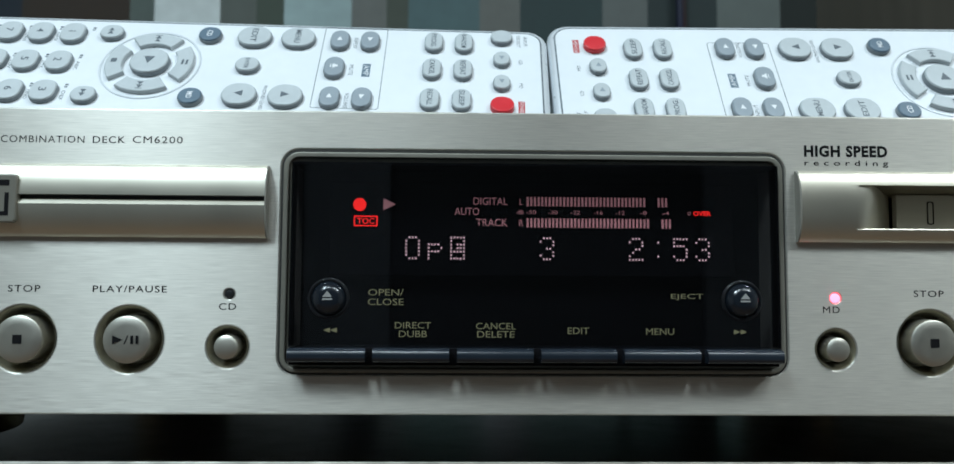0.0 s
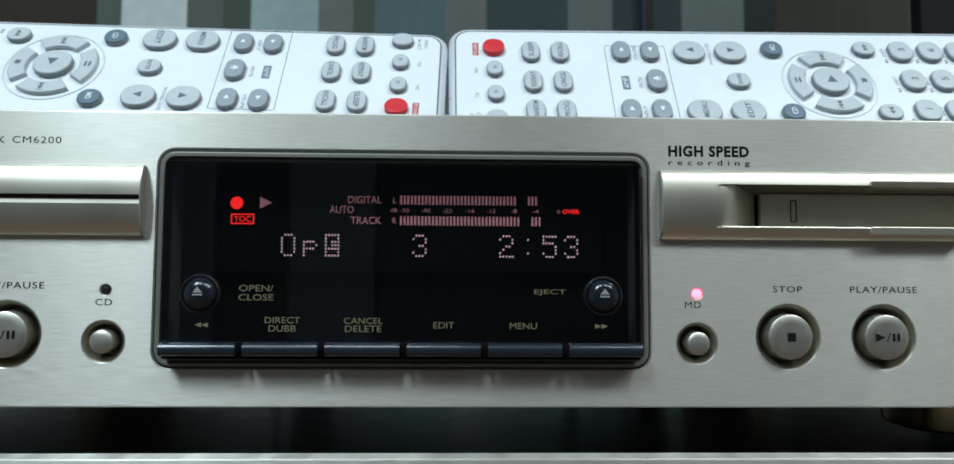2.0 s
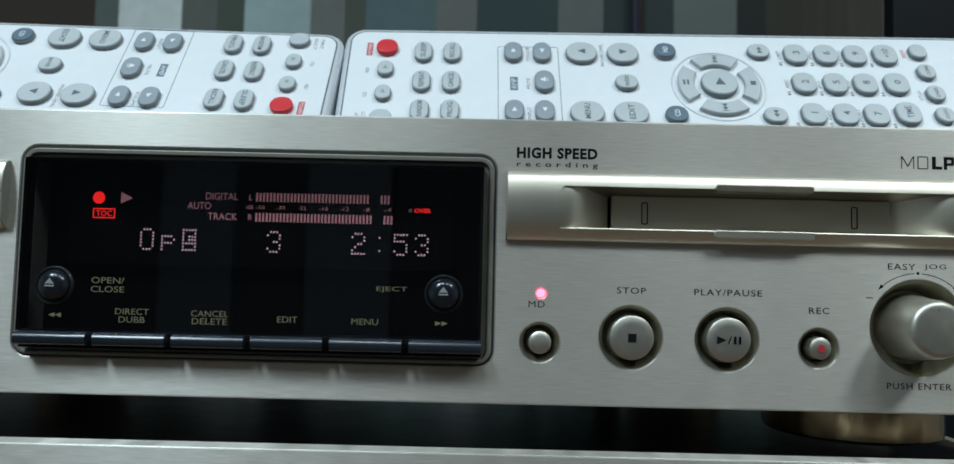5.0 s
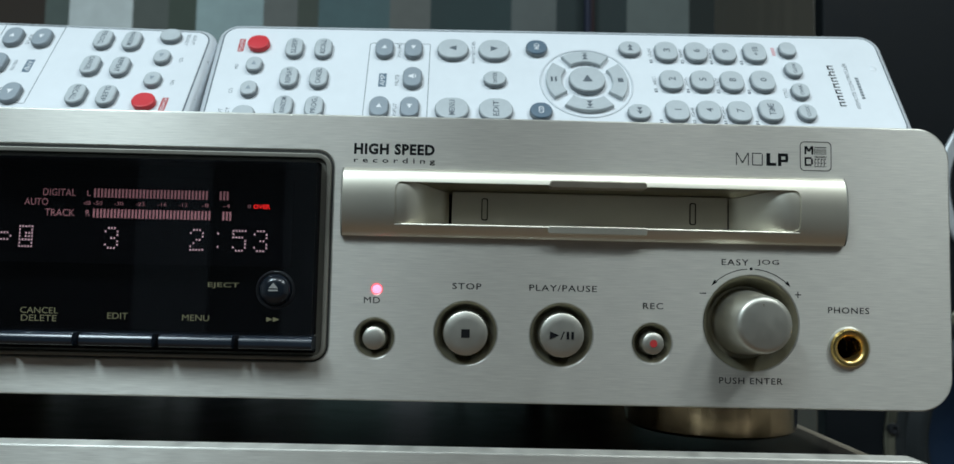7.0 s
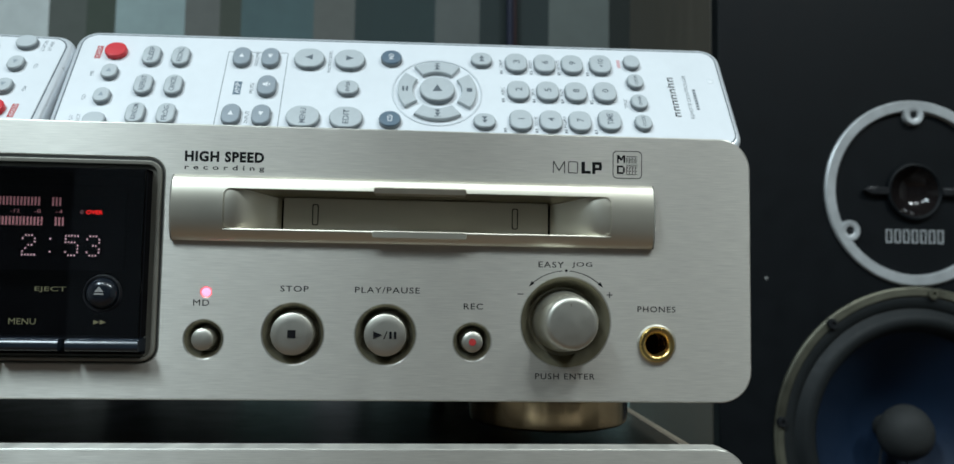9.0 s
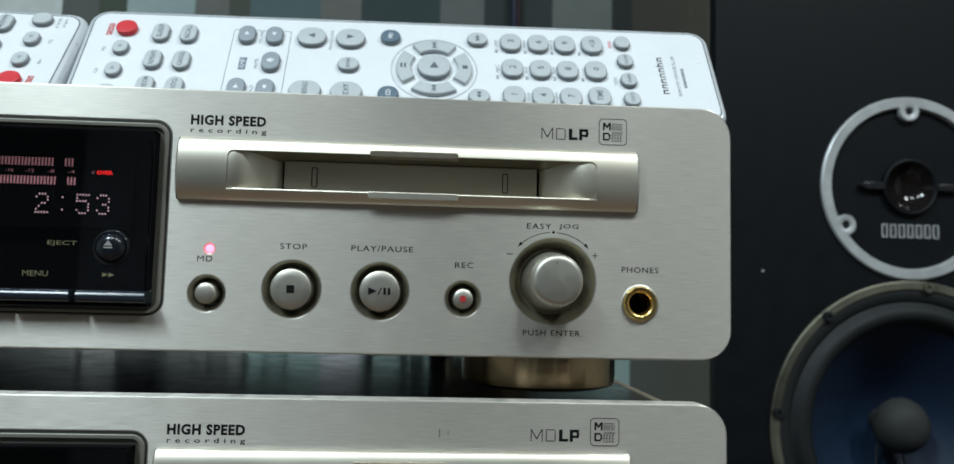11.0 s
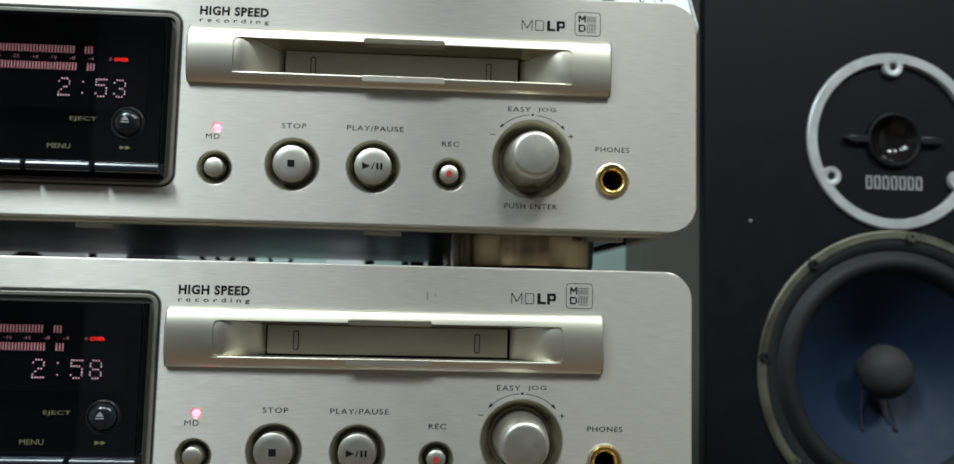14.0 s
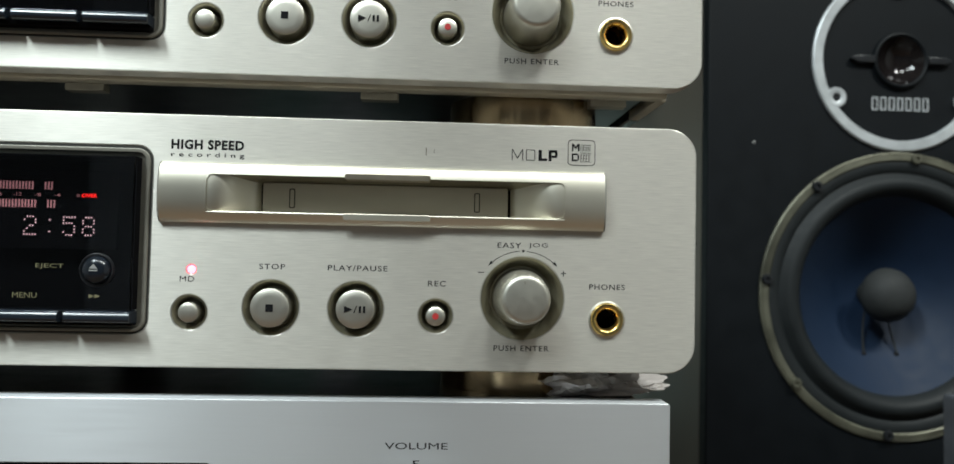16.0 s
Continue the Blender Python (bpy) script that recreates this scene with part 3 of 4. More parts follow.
def deck_lettering(deck, panel):
    def ink(text, x, z, w, h=1.6, weight=0.006, spread=1.14, name="lettering"):
        part(name, words(text, w, h, 0.0 if "M" in text else weight, spread), INK, panel, "black printed lettering", (x, -0.03, z))

    ink("COMBINATION", -118.1, 65.0, 19.8, 1.7)
    ink("DECK", -102.4, 65.0, 7.7, 1.7)
    ink("CM6200", -90.8, 65.1, 11.9, 1.7)
    ink("HIGH SPEED", 76.4, 64.0, 20.7, 2.9, 0.046, 1.12)
    ink("recording", 76.5, 60.9, 20.8, 1.75, 0.012, 1.7)
    for x, text, w in ((-120.8, "STOP", 7.6), (-96.1, "PLAY/PAUSE", 17.4), (95.8, "STOP", 7.4), (120.3, "PLAY/PAUSE", 17.2)):
        ink(text, x, 29.3, w)
    ink("REC", 143.3, 25.3, 5.2)
    ink("PHONES", 193.4, 25.2, 10.6)
    ink("MD", 71.8, 25.3, 4.1)
    ink("CD", -73.0, 25.3, 4.1)
    ink("EASY", 164.3, 36.9, 7.0)
    ink("JOG", 172.8, 36.9, 5.6)
    ink("PUSH ENTER", 168.3, 6.9, 16.2)
    part("jog_scale", shape(ring(168.4, 21.4, 13.75, 13.95, 48, 86, 16), ring(168.4, 21.4, 13.75, 13.95, 94, 132, 16), circle(168.4, 35.3, 0.4, 14), [(158.2, 30.8), (159.7, 31.7), (159.0, 32.4)], [(178.6, 30.8), (177.8, 32.4), (177.1, 31.7)],
                             bar(155.2, 156.9, 28.7, 28.95), bar(179.6, 181.2, 28.8, 29.05), bar(180.27, 180.52, 28.1, 29.75)), INK, panel, "printed arrows round the jog knob", (0, -0.03, 0))
    # format signs as plain shapes
    part("format_sign", shape(bar(164.5, 164.75, 62.0, 65.3), bar(167.6, 167.85, 62.0, 65.3), [(164.5, 65.3), (164.8, 65.3), (166.3, 62.8), (166.1, 62.5)], [(167.55, 65.3), (167.85, 65.3), (166.3, 62.5), (166.1, 62.8)],
                              bar(168.7, 168.95, 62.0, 65.3), bar(168.95, 171.2, 65.05, 65.3), bar(168.95, 171.2, 62.0, 62.25), bar(171.2, 171.45, 62.2, 65.1), bar(172.4, 173.4, 62.0, 65.3), bar(173.4, 175.0, 62.0, 62.8),
                              bar(175.4, 176.3, 62.0, 65.3), bar(176.3, 178.0, 64.5, 65.3), bar(176.3, 178.0, 63.0, 63.7), bar(177.3, 178.1, 63.7, 64.5)), INK, panel, "printed format sign", (0, -0.03, 0))
    part("disc_sign", flat_loops([rrect(181.1, 189.3, 60.9, 68.6, 1.2), rrect(181.3, 189.1, 61.1, 68.4, 1.05)], 0.04), INK, panel, "printed square sign with rounded corners", (0, -0.04, 0))
    bits = [bar(182.3, 182.8, 65.2, 67.4), bar(184.1, 184.6, 65.2, 67.4), [(182.3, 67.4), (182.9, 67.4), (183.6, 66.3), (183.3, 65.8)], [(184.0, 67.4), (184.6, 67.4), (183.6, 65.8), (183.3, 66.3)],
            bar(182.3, 182.8, 62.2, 64.5), bar(182.8, 184.1, 64.0, 64.5), bar(182.8, 184.1, 62.2, 62.7), bar(184.0, 184.5, 62.6, 64.1)]
    for k in range(4):
        bits += [bar(184.9 + 0.8 * k, 185.1 + 0.8 * k, 65.2, 66.8), bar(185.35 + 0.8 * k, 185.5 + 0.8 * k, 65.2, 66.6), bar(184.9 + 0.8 * k, 185.4 + 0.8 * k, 63.8, 64.1), bar(184.9 + 0.8 * k, 185.1 + 0.8 * k, 62.2, 63.8), bar(184.9 + 0.8 * k, 185.5 + 0.8 * k, 62.9, 63.1)]
    bits += [bar(184.9, 188.0, 66.95, 67.15), bar(184.9, 188.0, 64.35, 64.5), bar(184.9, 188.0, 62.0, 62.15)] + [bar(184.9 + 0.42 * k, 185.12 + 0.42 * k, 64.6, 64.85) for k in range(8)]
    part("disc_sign_mark", shape(*bits), INK, panel, "", (0, -0.03, 0))


def disc_deck(m, clock, level, label, scratched=False):
    deck = thing("minidisc_deck", m, label, "disc deck", "stacked decks")
    wells = [(-120.8, 17.5, 7.9), (-95.8, 17.5, 7.9), (95.7, 17.5, 7.9), (120.0, 17.5, 7.9), (72.7, 15.8, 4.9), (-72.8, 15.8, 4.9), (143.1, 15.9, 4.9), (168.4, 21.4, 12.1), (193.4, 15.7, 4.6), (72.9, 28.1, 1.15), (-72.7, 28.3, 1.15)]
    holes = [circle(x, z, r, 44) for x, z, r in wells]
    outline = [rrect(-220, 220, 0, 72.7, 8.6, 10), rrect(-61.0, 61.0, 9.4, 63.2, 4.2), rrect(78, 179.5, 44.6, 56.4, 0.5)]
    panel = part("front_panel", grain(soften(flat_loops(outline + holes, 7, 0.45, 2), 30)), ALU, deck, "brushed champagne aluminium front panel")
    body = part("chassis", box(-214, 214, 9.7, 300, 2.7, 68.3, 2.6, 4), CHASSIS, deck, "black painted steel case")
    part("lower_lip", box(-212, 212, 9.0, 15, -0.8, 2.65, 0.4), LIP, body, "folded champagne metal lip under the panel")
    for side in (-1, 1):
        part("side_rail", box(min(side * 209.8, side * 213.6), max(side * 209.8, side * 213.6), 15.1, 48, -0.7, 2.65, 0.4), LIP, body, "champagne metal rail under the case side")
        part("side_skirt", box(min(side * 209.8, side * 213.6), max(side * 209.8, side * 213.6), 48.1, 298, -0.7, 2.65, 0.4), CHASSIS, body, "black lower edge of the case side")
        # pale strip paints the light caught along the cover's rounded edge
        part("cover_edge", box(min(side * 210.4, side * 214.2), max(side * 210.4, side * 214.2), 9.8, 299, 64.8, 68.6, 1.1), LIP, body, "pale strip for light caught on the cover edge")
    part("bottom_plate", box(-207.5, 207.5, 20, 297, 1.0, 2.6, 0.3), ZINC, body, "dark grey plated bottom plate")
    for x in (-150, -60, 30, 122, 196):
        part("clip", box(x - 6, x + 6, 20.2, 25, -1.8, 0.95, 0.3), LIP, body)
    for x in (-170.5, 170.5):
        for y in (42, 258):
            foot = part("foot", lathe([(0, -6), (24.2, -6), (25.0, -5.4), (25.3, -3), (25.3, 6.6), (24.6, 7.2), (0, 7.2)], 56), FOOT, deck, "round turned bronze coloured foot", (x, y, -5.2))
            foot.rotation_euler = (radians(90), 0, 0)
            ring_part = part("foot_pad", lathe([(0, -0.9), (22, -0.9), (22, 0.0), (0, 0.0)], 40), BLACK, foot, "", (0, -5.8, 0))
    if scratched:
        part("scratch", shape(bar(139.2, 139.45, 62.8, 65.0), bar(141.6, 141.75, 63.4, 64.6)), RECESS, panel, "small scratch", (0, -0.02, 0))
    for z, d in ((38.6, 0.5), (36.9, 0.35)):
        part("nick", lathe([(0, -0.15), (d, 0.0), (d * 0.8, 0.4)], 8), INK, panel, "small dark nick at the panel edge", (219.7, 0.2, z))
    deck_lettering(deck, panel)
    disc_tray(deck)
    disc_slot(deck)
    deck_display(deck, clock, level)
    square = shape(bar(-1.05, 1.05, -1.05, 1.05))
    play = shape([(-3.1, -1.0), (-0.7, 0), (-3.1, 1.0)], [(-0.45, -1.0), (-0.15, -1.0), (0.65, 1.0), (0.35, 1.0)], bar(1.1, 1.75, -0.95, 0.95), bar(2.3, 2.95, -0.95, 0.95))
    for x in (-120.8, 95.7):
        round_button(deck, "stop_button", x, 17.5, 7.9, 5.6, -1.7, [(square, INK)])
    for x in (-95.8, 120.0):
        round_button(deck, "play_button", x, 17.5, 7.9, 5.6, -1.7, [(play, INK)])
    round_button(deck, "select_button", 72.7, 15.8, 4.9, 2.9, -1.4)
    round_button(deck, "select_button", -72.8, 15.8, 4.9, 2.9, -1.4)
    round_button(deck, "record_button", 143.1, 15.9, 4.9, 2.8, -1.4, [(shape(circle(0, 0, 0.95, 20)), RED_INK)], "small champagne button with a red dot")
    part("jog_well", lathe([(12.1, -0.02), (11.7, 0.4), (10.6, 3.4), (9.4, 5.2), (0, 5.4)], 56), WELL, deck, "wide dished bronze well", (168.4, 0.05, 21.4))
    knob = part("jog_knob", lathe([(0, -9.6), (5.5, -9.55), (6.2, -9.4), (6.7, -9.05), (7.0, -8.5), (7.2, -7.6), (7.6, -3), (8.1, 0.5), (8.5, 5.2)], 64), CAP, deck, "plain turned champagne jog knob", (168.4, 0, 21.5))
    part("pointer", shape([(-0.2, 0.5), (0.2, 0.5), (0.05, -0.35)]), BRONZE, knob, "", (-0.4, -9.62, 4.6))
    part("jack_washer", lathe([(4.95, -0.35), (5.4, -0.15), (5.45, 0.3), (4.6, 0.3)], 40), SATIN, deck, "pale ring round the jack", (193.4, 0, 15.7))
    part("phone_jack", lathe([(2.9, 8.0), (3.0, 0.0), (3.3, -0.7), (3.8, -1.05), (4.5, -1.0), (4.85, -0.5), (4.95, 0.3)], 40), GOLD, deck, "gold plated phone jack", (193.4, 0, 15.7))
    # black disc closes the jack, in place of the shade in its depth
    part("jack_shade_disc", lathe([(0, 7.2), (3.1, 7.2)], 32), VOID, deck, "", (193.4, 0, 15.7))
    part("record_lamp", lathe([(0, -0.5), (0.7, -0.35), (1.05, 0.1), (1.1, 2.0)], 24), LED_RED, deck, "small lit red lamp", (72.9, 0, 28.1))
    part("disc_lamp", lathe([(0, -0.5), (0.7, -0.35), (1.05, 0.1), (1.1, 2.0)], 24), BLACK, deck, "small unlit black lamp", (-72.7, 0, 28.3))
    return deck


disc_deck(pose(0, 0, 1.0), "2:53", 33, "champagne aluminium disc deck recording, two remotes on top")
disc_deck(pose(-0.0017, -0.0005, 0.91515, 0, 0, -0.1), "2:58", 31, "champagne aluminium disc deck under the upper deck", True)

# ---- amplifier ----
amp = thing("amplifier", pose(0, 0, 1.0), "silver aluminium amplifier at the foot of the stack", "amplifier")
amp_panel = part("front_panel", grain(soften(flat_loops([rrect(-211, 211, -214, -93.6, 0.8, 3), rrect(-130, 78.5, -165, -111.8, 1, 3)], 9, 0.3), 30)), ALU_AMP, amp, "satin silver front panel", (0, -1, 0))
part("chassis", box(-205, 205, 8.4, 320, -212, -94.4, 1), CHASSIS, amp, "black painted steel case")
part("display_window", box(-130, 78.3, 0.5, 4, -165, -112, 0.3), GLOSS, amp, "glossy black display window")
part("volume_knob", lathe([(0, -22), (20, -22), (21.5, -20), (22, 0), (22, 1)], 60), ALU_AMP, amp, "silver volume knob", (136.7, -1.2, -155))
part("lettering", words("VOLUME", 18.1, 1.9), INK, amp_panel, "black printed lettering", (136.7, -0.04, -106.4))
part("lettering", words("5", 2.2, 2.2), INK, amp_panel, "", (136.7, -0.04, -111.6))
for x in (-170, 170):
    for y in (40, 270):
        part("foot", lathe([(0, -8), (19, -8), (20, -7), (20, 8), (0, 8)], 40), BLACK, amp, "", (x, y, -222)).rotation_euler = (radians(90), 0, 0)

# ---- remote controls leaning on the upper deck ----
def remote_key(remote, x, v, w, h, mat, mark="", ink=None, r=None, tall=1.8, across=True, label="", mark_size=None):
    r = min(w, h) / 2 * 0.98 if r is None else r
    key = ("key", w, h, r, tall)
    if key not in CACHE:
        CACHE[key] = soften(flat_loops([rrect(-w / 2, w / 2, -h / 2, h / 2, r, 8)], tall + 0.8, 0.45, 2), 40)
    ob = part("key", CACHE[key], mat, remote, label, (x, -tall, v))
    # slightly wider skirt, darkened for the shade on the key's sides
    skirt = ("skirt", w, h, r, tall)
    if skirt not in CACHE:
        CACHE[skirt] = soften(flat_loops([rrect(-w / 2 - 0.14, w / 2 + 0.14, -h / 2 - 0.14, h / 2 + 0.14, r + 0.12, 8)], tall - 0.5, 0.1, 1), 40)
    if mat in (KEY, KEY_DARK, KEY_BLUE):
        part("key_side", CACHE[skirt], KEY_SIDE, ob, "key side painted darker for its shade", (0, 0.55, 0))
    if mark in ("left", "right"):
        s = 1 if mark == "right" else -1
        part("mark", shape([(-1.2 * s, -1.25 * s), (1.4 * s, 0), (-1.2 * s, 1.25 * s)]), ink, ob, "", (0, -0.03, 0))
    elif mark in ("up", "down"):
        s = 1 if mark == "up" else -1
        big = 1.55 if w > 9 else 1.1
        part("mark", shape([(-0.8 * big, -0.75 * s * big), (0.8 * big, -0.75 * s * big), (0, 0.9 * s * big)][::s]), ink, ob, "", (0, -0.03, 0))
    elif mark == "mute":
        part("mark", shape(bar(-1.2, -0.5, -0.5, 0.5), [(-0.5, -0.5), (0.4, -1.2), (0.4, 1.2), (-0.5, 0.5)], bar(0.8, 1.1, -0.7, 0.7)), ink, ob, "", (0, -0.03, 0))
    elif mark:
        wide, high = mark_size or (min(h * 0.78, 1.1 * len(mark) + 0.4), 1.45)
        part("mark", words(mark, wide, high, 0.012), ink, ob, "", (0, -0.03, 0)).rotation_euler = (0, radians(-90), 0)
    return ob


def remote_print(remote, text, x, v, long, high, ink, weight=0.0):
    part("lettering", words(text, long, high, weight), ink, remote, "printed lettering", (x, -0.03, v)).rotation_euler = (0, radians(-90), 0)


def remote_control(m, label):
    """Lies along x, its face towards -y, its power key at x = -99; v is up the face."""
    remote = thing("remote_control", m, label, "remote control", "remote controls")
    left, right, low, high = -113.8, 113.2, -22.6, 26.0
    part("shell", soften(flat_loops([rrect(left, right, low, high, 7.0, 8)], 11, 2.2, 4), 50), REMOTE_EDGE, remote, "silver trimmed shell", (0, 0.2, 0))
    part("seam", flat_loops([rrect(left + 2.0, right - 2.0, low + 2.0, high - 2.0, 5.3, 8)], 1.0), GREY_INK, remote, "thin grey seam round the face", (0, 0.16, 0))
    part("face", soften(flat_loops([rrect(left + 2.4, right - 2.4, low + 2.4, high - 2.4, 4.9, 8)], 2.0, 0.3, 2), 40), REMOTE, remote, "pearl white face plate", (0, 0, 0))
    # power end
    remote_key(remote, -99.0, 15.0, 7.2, 6.6, KEY_RED, label="red power key")
    part("label_box", shape(bar(-1.0, 1.0, -3.0, 3.0)), RED_INK, remote, "", (-104.9, -0.02, 15.0))
    remote_print(remote, "POWER", -104.9, 15.0, 5.2, 1.2, LIGHT_INK)
    for v, text in ((5.0, "MD"), (-5.9, "CD")):
        remote_key(remote, -98.9, v, 5.0, 6.2, KEY, "up", KEY_DARK)
        remote_print(remote, text, -104.9, v, 2.2, 1.1, GREY_INK)
    remote_key(remote, -98.9, -16.5, 6.8, 6.0, KEY)
    remote_print(remote, "INPUT", -106.6, -16.0, 4.6, 1.1, GREY_INK)
    remote_print(remote, "SELECT", -104.4, -16.0, 5.6, 1.1, GREY_INK)
    for x, row in ((-86.8, ("SLEEP", "REPEAT", "RANDOM")), (-77.2, ("RECALL", "CANCEL", "PROG."))):
        for v, text in zip((13.1, -0.5, -13.3), row):
            remote_key(remote, x, v, 5.6, 8.6, KEY, text, GREY_INK, mark_size=(6.6, 1.7))
    # amplifier block
    part("outline", flat_loops([rrect(-62.0, -41.6, -20.5, 17.2, 0.8), rrect(-61.8, -41.8, -20.3, 17.0, 0.6)], 0.05), GREY_INK, remote, "", (0, -0.03, 0))
    for x in (-56.8, -47.2):
        for v in (13.6, -12.9):
            remote_key(remote, x, v, 5.8, 8.4, KEY_DARK, "up" if x < -50 else "down", LIGHT_INK)
    remote_key(remote, -46.9, 0.2, 6.0, 8.8, KEY_DARK, "mute", LIGHT_INK)
    part("label_box", shape(bar(-1.25, 1.25, -3.0, 3.0)), KEY_BLUE, remote, "", (-56.7, -0.02, -0.1))
    remote_print(remote, "AMP", -56.7, -0.1, 4.8, 1.7, LIGHT_INK)
    remote_print(remote, "VOLUME", -52.0, 13.6, 6.6, 1.2, GREY_INK)
    remote_print(remote, "MUTE", -52.0, 0.0, 4.8, 1.2, GREY_INK)
    remote_print(remote, "INPUT", -52.0, -12.9, 5.2, 1.2, GREY_INK)
    for x in (-34.0, -20.2):
        remote_key(remote, x, 13.6, 10.2, 9.0, KEY, "left" if x < -30 else "right", GREY_INK)
    for x, text in ((-33.8, "MENU"), (-19.9, "EDIT")):
        remote_key(remote, x, -13.3, 10.6, 9.0, KEY, text, GREY_INK, mark_size=(6.4, 1.9))
    remote_print(remote, "PHONES LEVEL", -27.1, 13.6, 10.5, 1.1, GREY_INK)
    remote_key(remote, -20.1, 0.2, 7.2, 6.2, KEY, "ENTER", GREY_INK, mark_size=(4.6, 1.3))
    remote_key(remote, -5.9, 15.0, 7.0, 6.6, KEY_BLUE, "MD", LIGHT_INK, mark_size=(2.8, 1.7))
    remote_key(remote, -5.6, -13.6, 7.0, 6.6, KEY_BLUE, "CD", LIGHT_INK, mark_size=(2.8, 1.7))
    # round control pad
    part("pad_ring", soften(lathe([(14.7, 0.3), (14.8, -0.25), (15.35, -0.25), (15.45, 0.3)], 64)), REMOTE_EDGE, remote, "silver ring round the control pad", (10.0, 0, 0.2))
    for a in (0, 90, 180, 270):
        loop = ring(0, 0, 8.3, 13.4, a - 36, a + 36, 14)
        key = part("pad_key", soften(flat_loops([loop], 2.4, 0.45, 2), 40), KEY, remote, "curved grey pad key", (10.0, -1.5, 0.2))
        cx, cz = 10.9 * math.cos(radians(a)), 10.9 * math.sin(radians(a))
        mark = {0: [bar(-0.9, 0.9, -0.9, 0.9)], 180: [bar(-1, -0.3, -1.1, 1.1), bar(0.3, 1, -1.1, 1.1)], 90: [[(-1.0, -1.6), (1.0, -1.6), (0, -0.2)], [(-1.0, -0.2), (1.0, -0.2), (0, 1.2)], bar(-1.0, 1.0, 1.2, 1.5)],
                270: [[(1.0, 1.6), (-1.0, 1.6), (0, 0.2)], [(1.0, 0.2), (-1.0, 0.2), (0, -1.2)], bar(-1.0, 1.0, -1.5, -1.2)]}[a]
        part("mark", shape(*mark), GREY_INK, key, "", (cx, -0.03, cz))
    remote_key(remote, 10.0, 0.2, 11.6, 11.0, KEY, "", None, tall=2.1)
    part("mark", shape([(-1.7, -1.5), (1.7, -1.5), (0, 1.7)]), GREY_INK, remote, "", (10.0, -2.14, 0.2))
    for v, s in ((15.4, 1), (-13.4, -1)):
        key = remote_key(remote, 25.6, v, 7.2, 6.2, KEY)
        part("mark", shape([(-0.95, -1.5 * s), (0.95, -1.5 * s), (0, 0.05 * s)][::s], [(-0.95, 0), (0.95, 0), (0, 1.5 * s)][::s]), GREY_INK, key, "", (0, -0.03, 0))
    # number keys
    for x, row in ((37.8, "321"), (47.9, "654"), (57.7, "987")):
        for v, text in zip((14.3, 0.9, -12.6), row):
            remote_key(remote, x, v, 7.4, 8.6, KEY, text, GREY_INK, mark_size=(0.36 if text == "1" else 1.6, 2.3), r=3.2)
    for v, text, w in ((14.6, "+10", 4.0), (1.2, "0", 1.6), (-11.8, "TIME", 5.0)):
        remote_key(remote, 67.9, v, 7.6, 8.8, KEY, text, GREY_INK, mark_size=(w, 2.1), r=3.3)
    for x, row in ((32.5, ("DEF", "ABC", "")), (43.0, ("MNO", "JKL", "GHI")), (52.9, ("WXYZ", "TUV", "PQRS")), (63.0, ("", "", ""))):
        for v, text in zip((14.3, 0.9, -12.6), row):
            if text:
                remote_print(remote, text, x, v + 0.6, 1.3 * len(text), 1.1, GREY_INK)
            part("letter_bars", shape(bar(-0.5, 0.5, -1.0, -0.3), bar(-0.5, 0.5, 0.1, 0.6)), GREY_INK, remote, "", (x, -0.02, v - 3.4))
    for v, text in ((16.3, ""), (6.8, "CLEAR"), (-3.0, "CHAR."), (-12.4, "CLOCK")):
        remote_key(remote, 79.4, v, 5.6, 6.4, KEY, text, GREY_INK, mark_size=(4.4, 1.2))
    part("label_box", shape(bar(-0.6, 0.6, -2.0, 2.0)), PINK_INK, remote, "", (74.9, -0.02, 16.3))
    remote_print(remote, "TITLE/", 74.9, -3.0, 4.6, 1.1, GREY_INK)
    # maker's sign as a plain bar pattern
    part("maker_sign", shape(*[q for k in range(7) for v in (-9.6 + 2.75 * k,) for q in (bar(-1.0 - (0.6 if k == 5 else 0), 1.0, v, v + 0.5), bar(-1.0, -0.5, v + 0.5, v + 1.5), bar(-1.0, 1.0, v + 1.5, v + 2.0))]), INK, remote, "maker's sign in dark print", (92.6, -0.02, 1.2))
    remote_print(remote, "REMOTE CONTROLLER", 97.6, 1.0, 20.5, 1.3, GREY_INK)
    part("model_bar", shape(*[bar(-0.55, 0.55, -5 + 1.25 * k, -4.1 + 1.25 * k) for k in range(8)]), GREY_INK, remote, "", (100.2, -0.02, 0.0))
    part("catch", lathe([(0, -0.15), (1.2, -0.1), (1.5, 0.1)], 20), REMOTE, remote, "", (107, 0, 9))
    return remote


remote_control(pose(0.1233, 0.0505, 1.0957, -30.5, 0, 0) @ pose(0, 0, 0, 0, -0.6, 0) @ Matrix.Diagonal((0.994, 1, 1, 1)), "pearl white remote control with grey keys leaning on the deck")
remote_control(pose(-0.1037, 0.0512, 1.0981, -33.5, 0, 0) @ pose(0, 0, 0, 0, 181.4, 0) @ Matrix.Diagonal((0.994, 1, 1, 1)), "pearl white remote control lying the other way round")


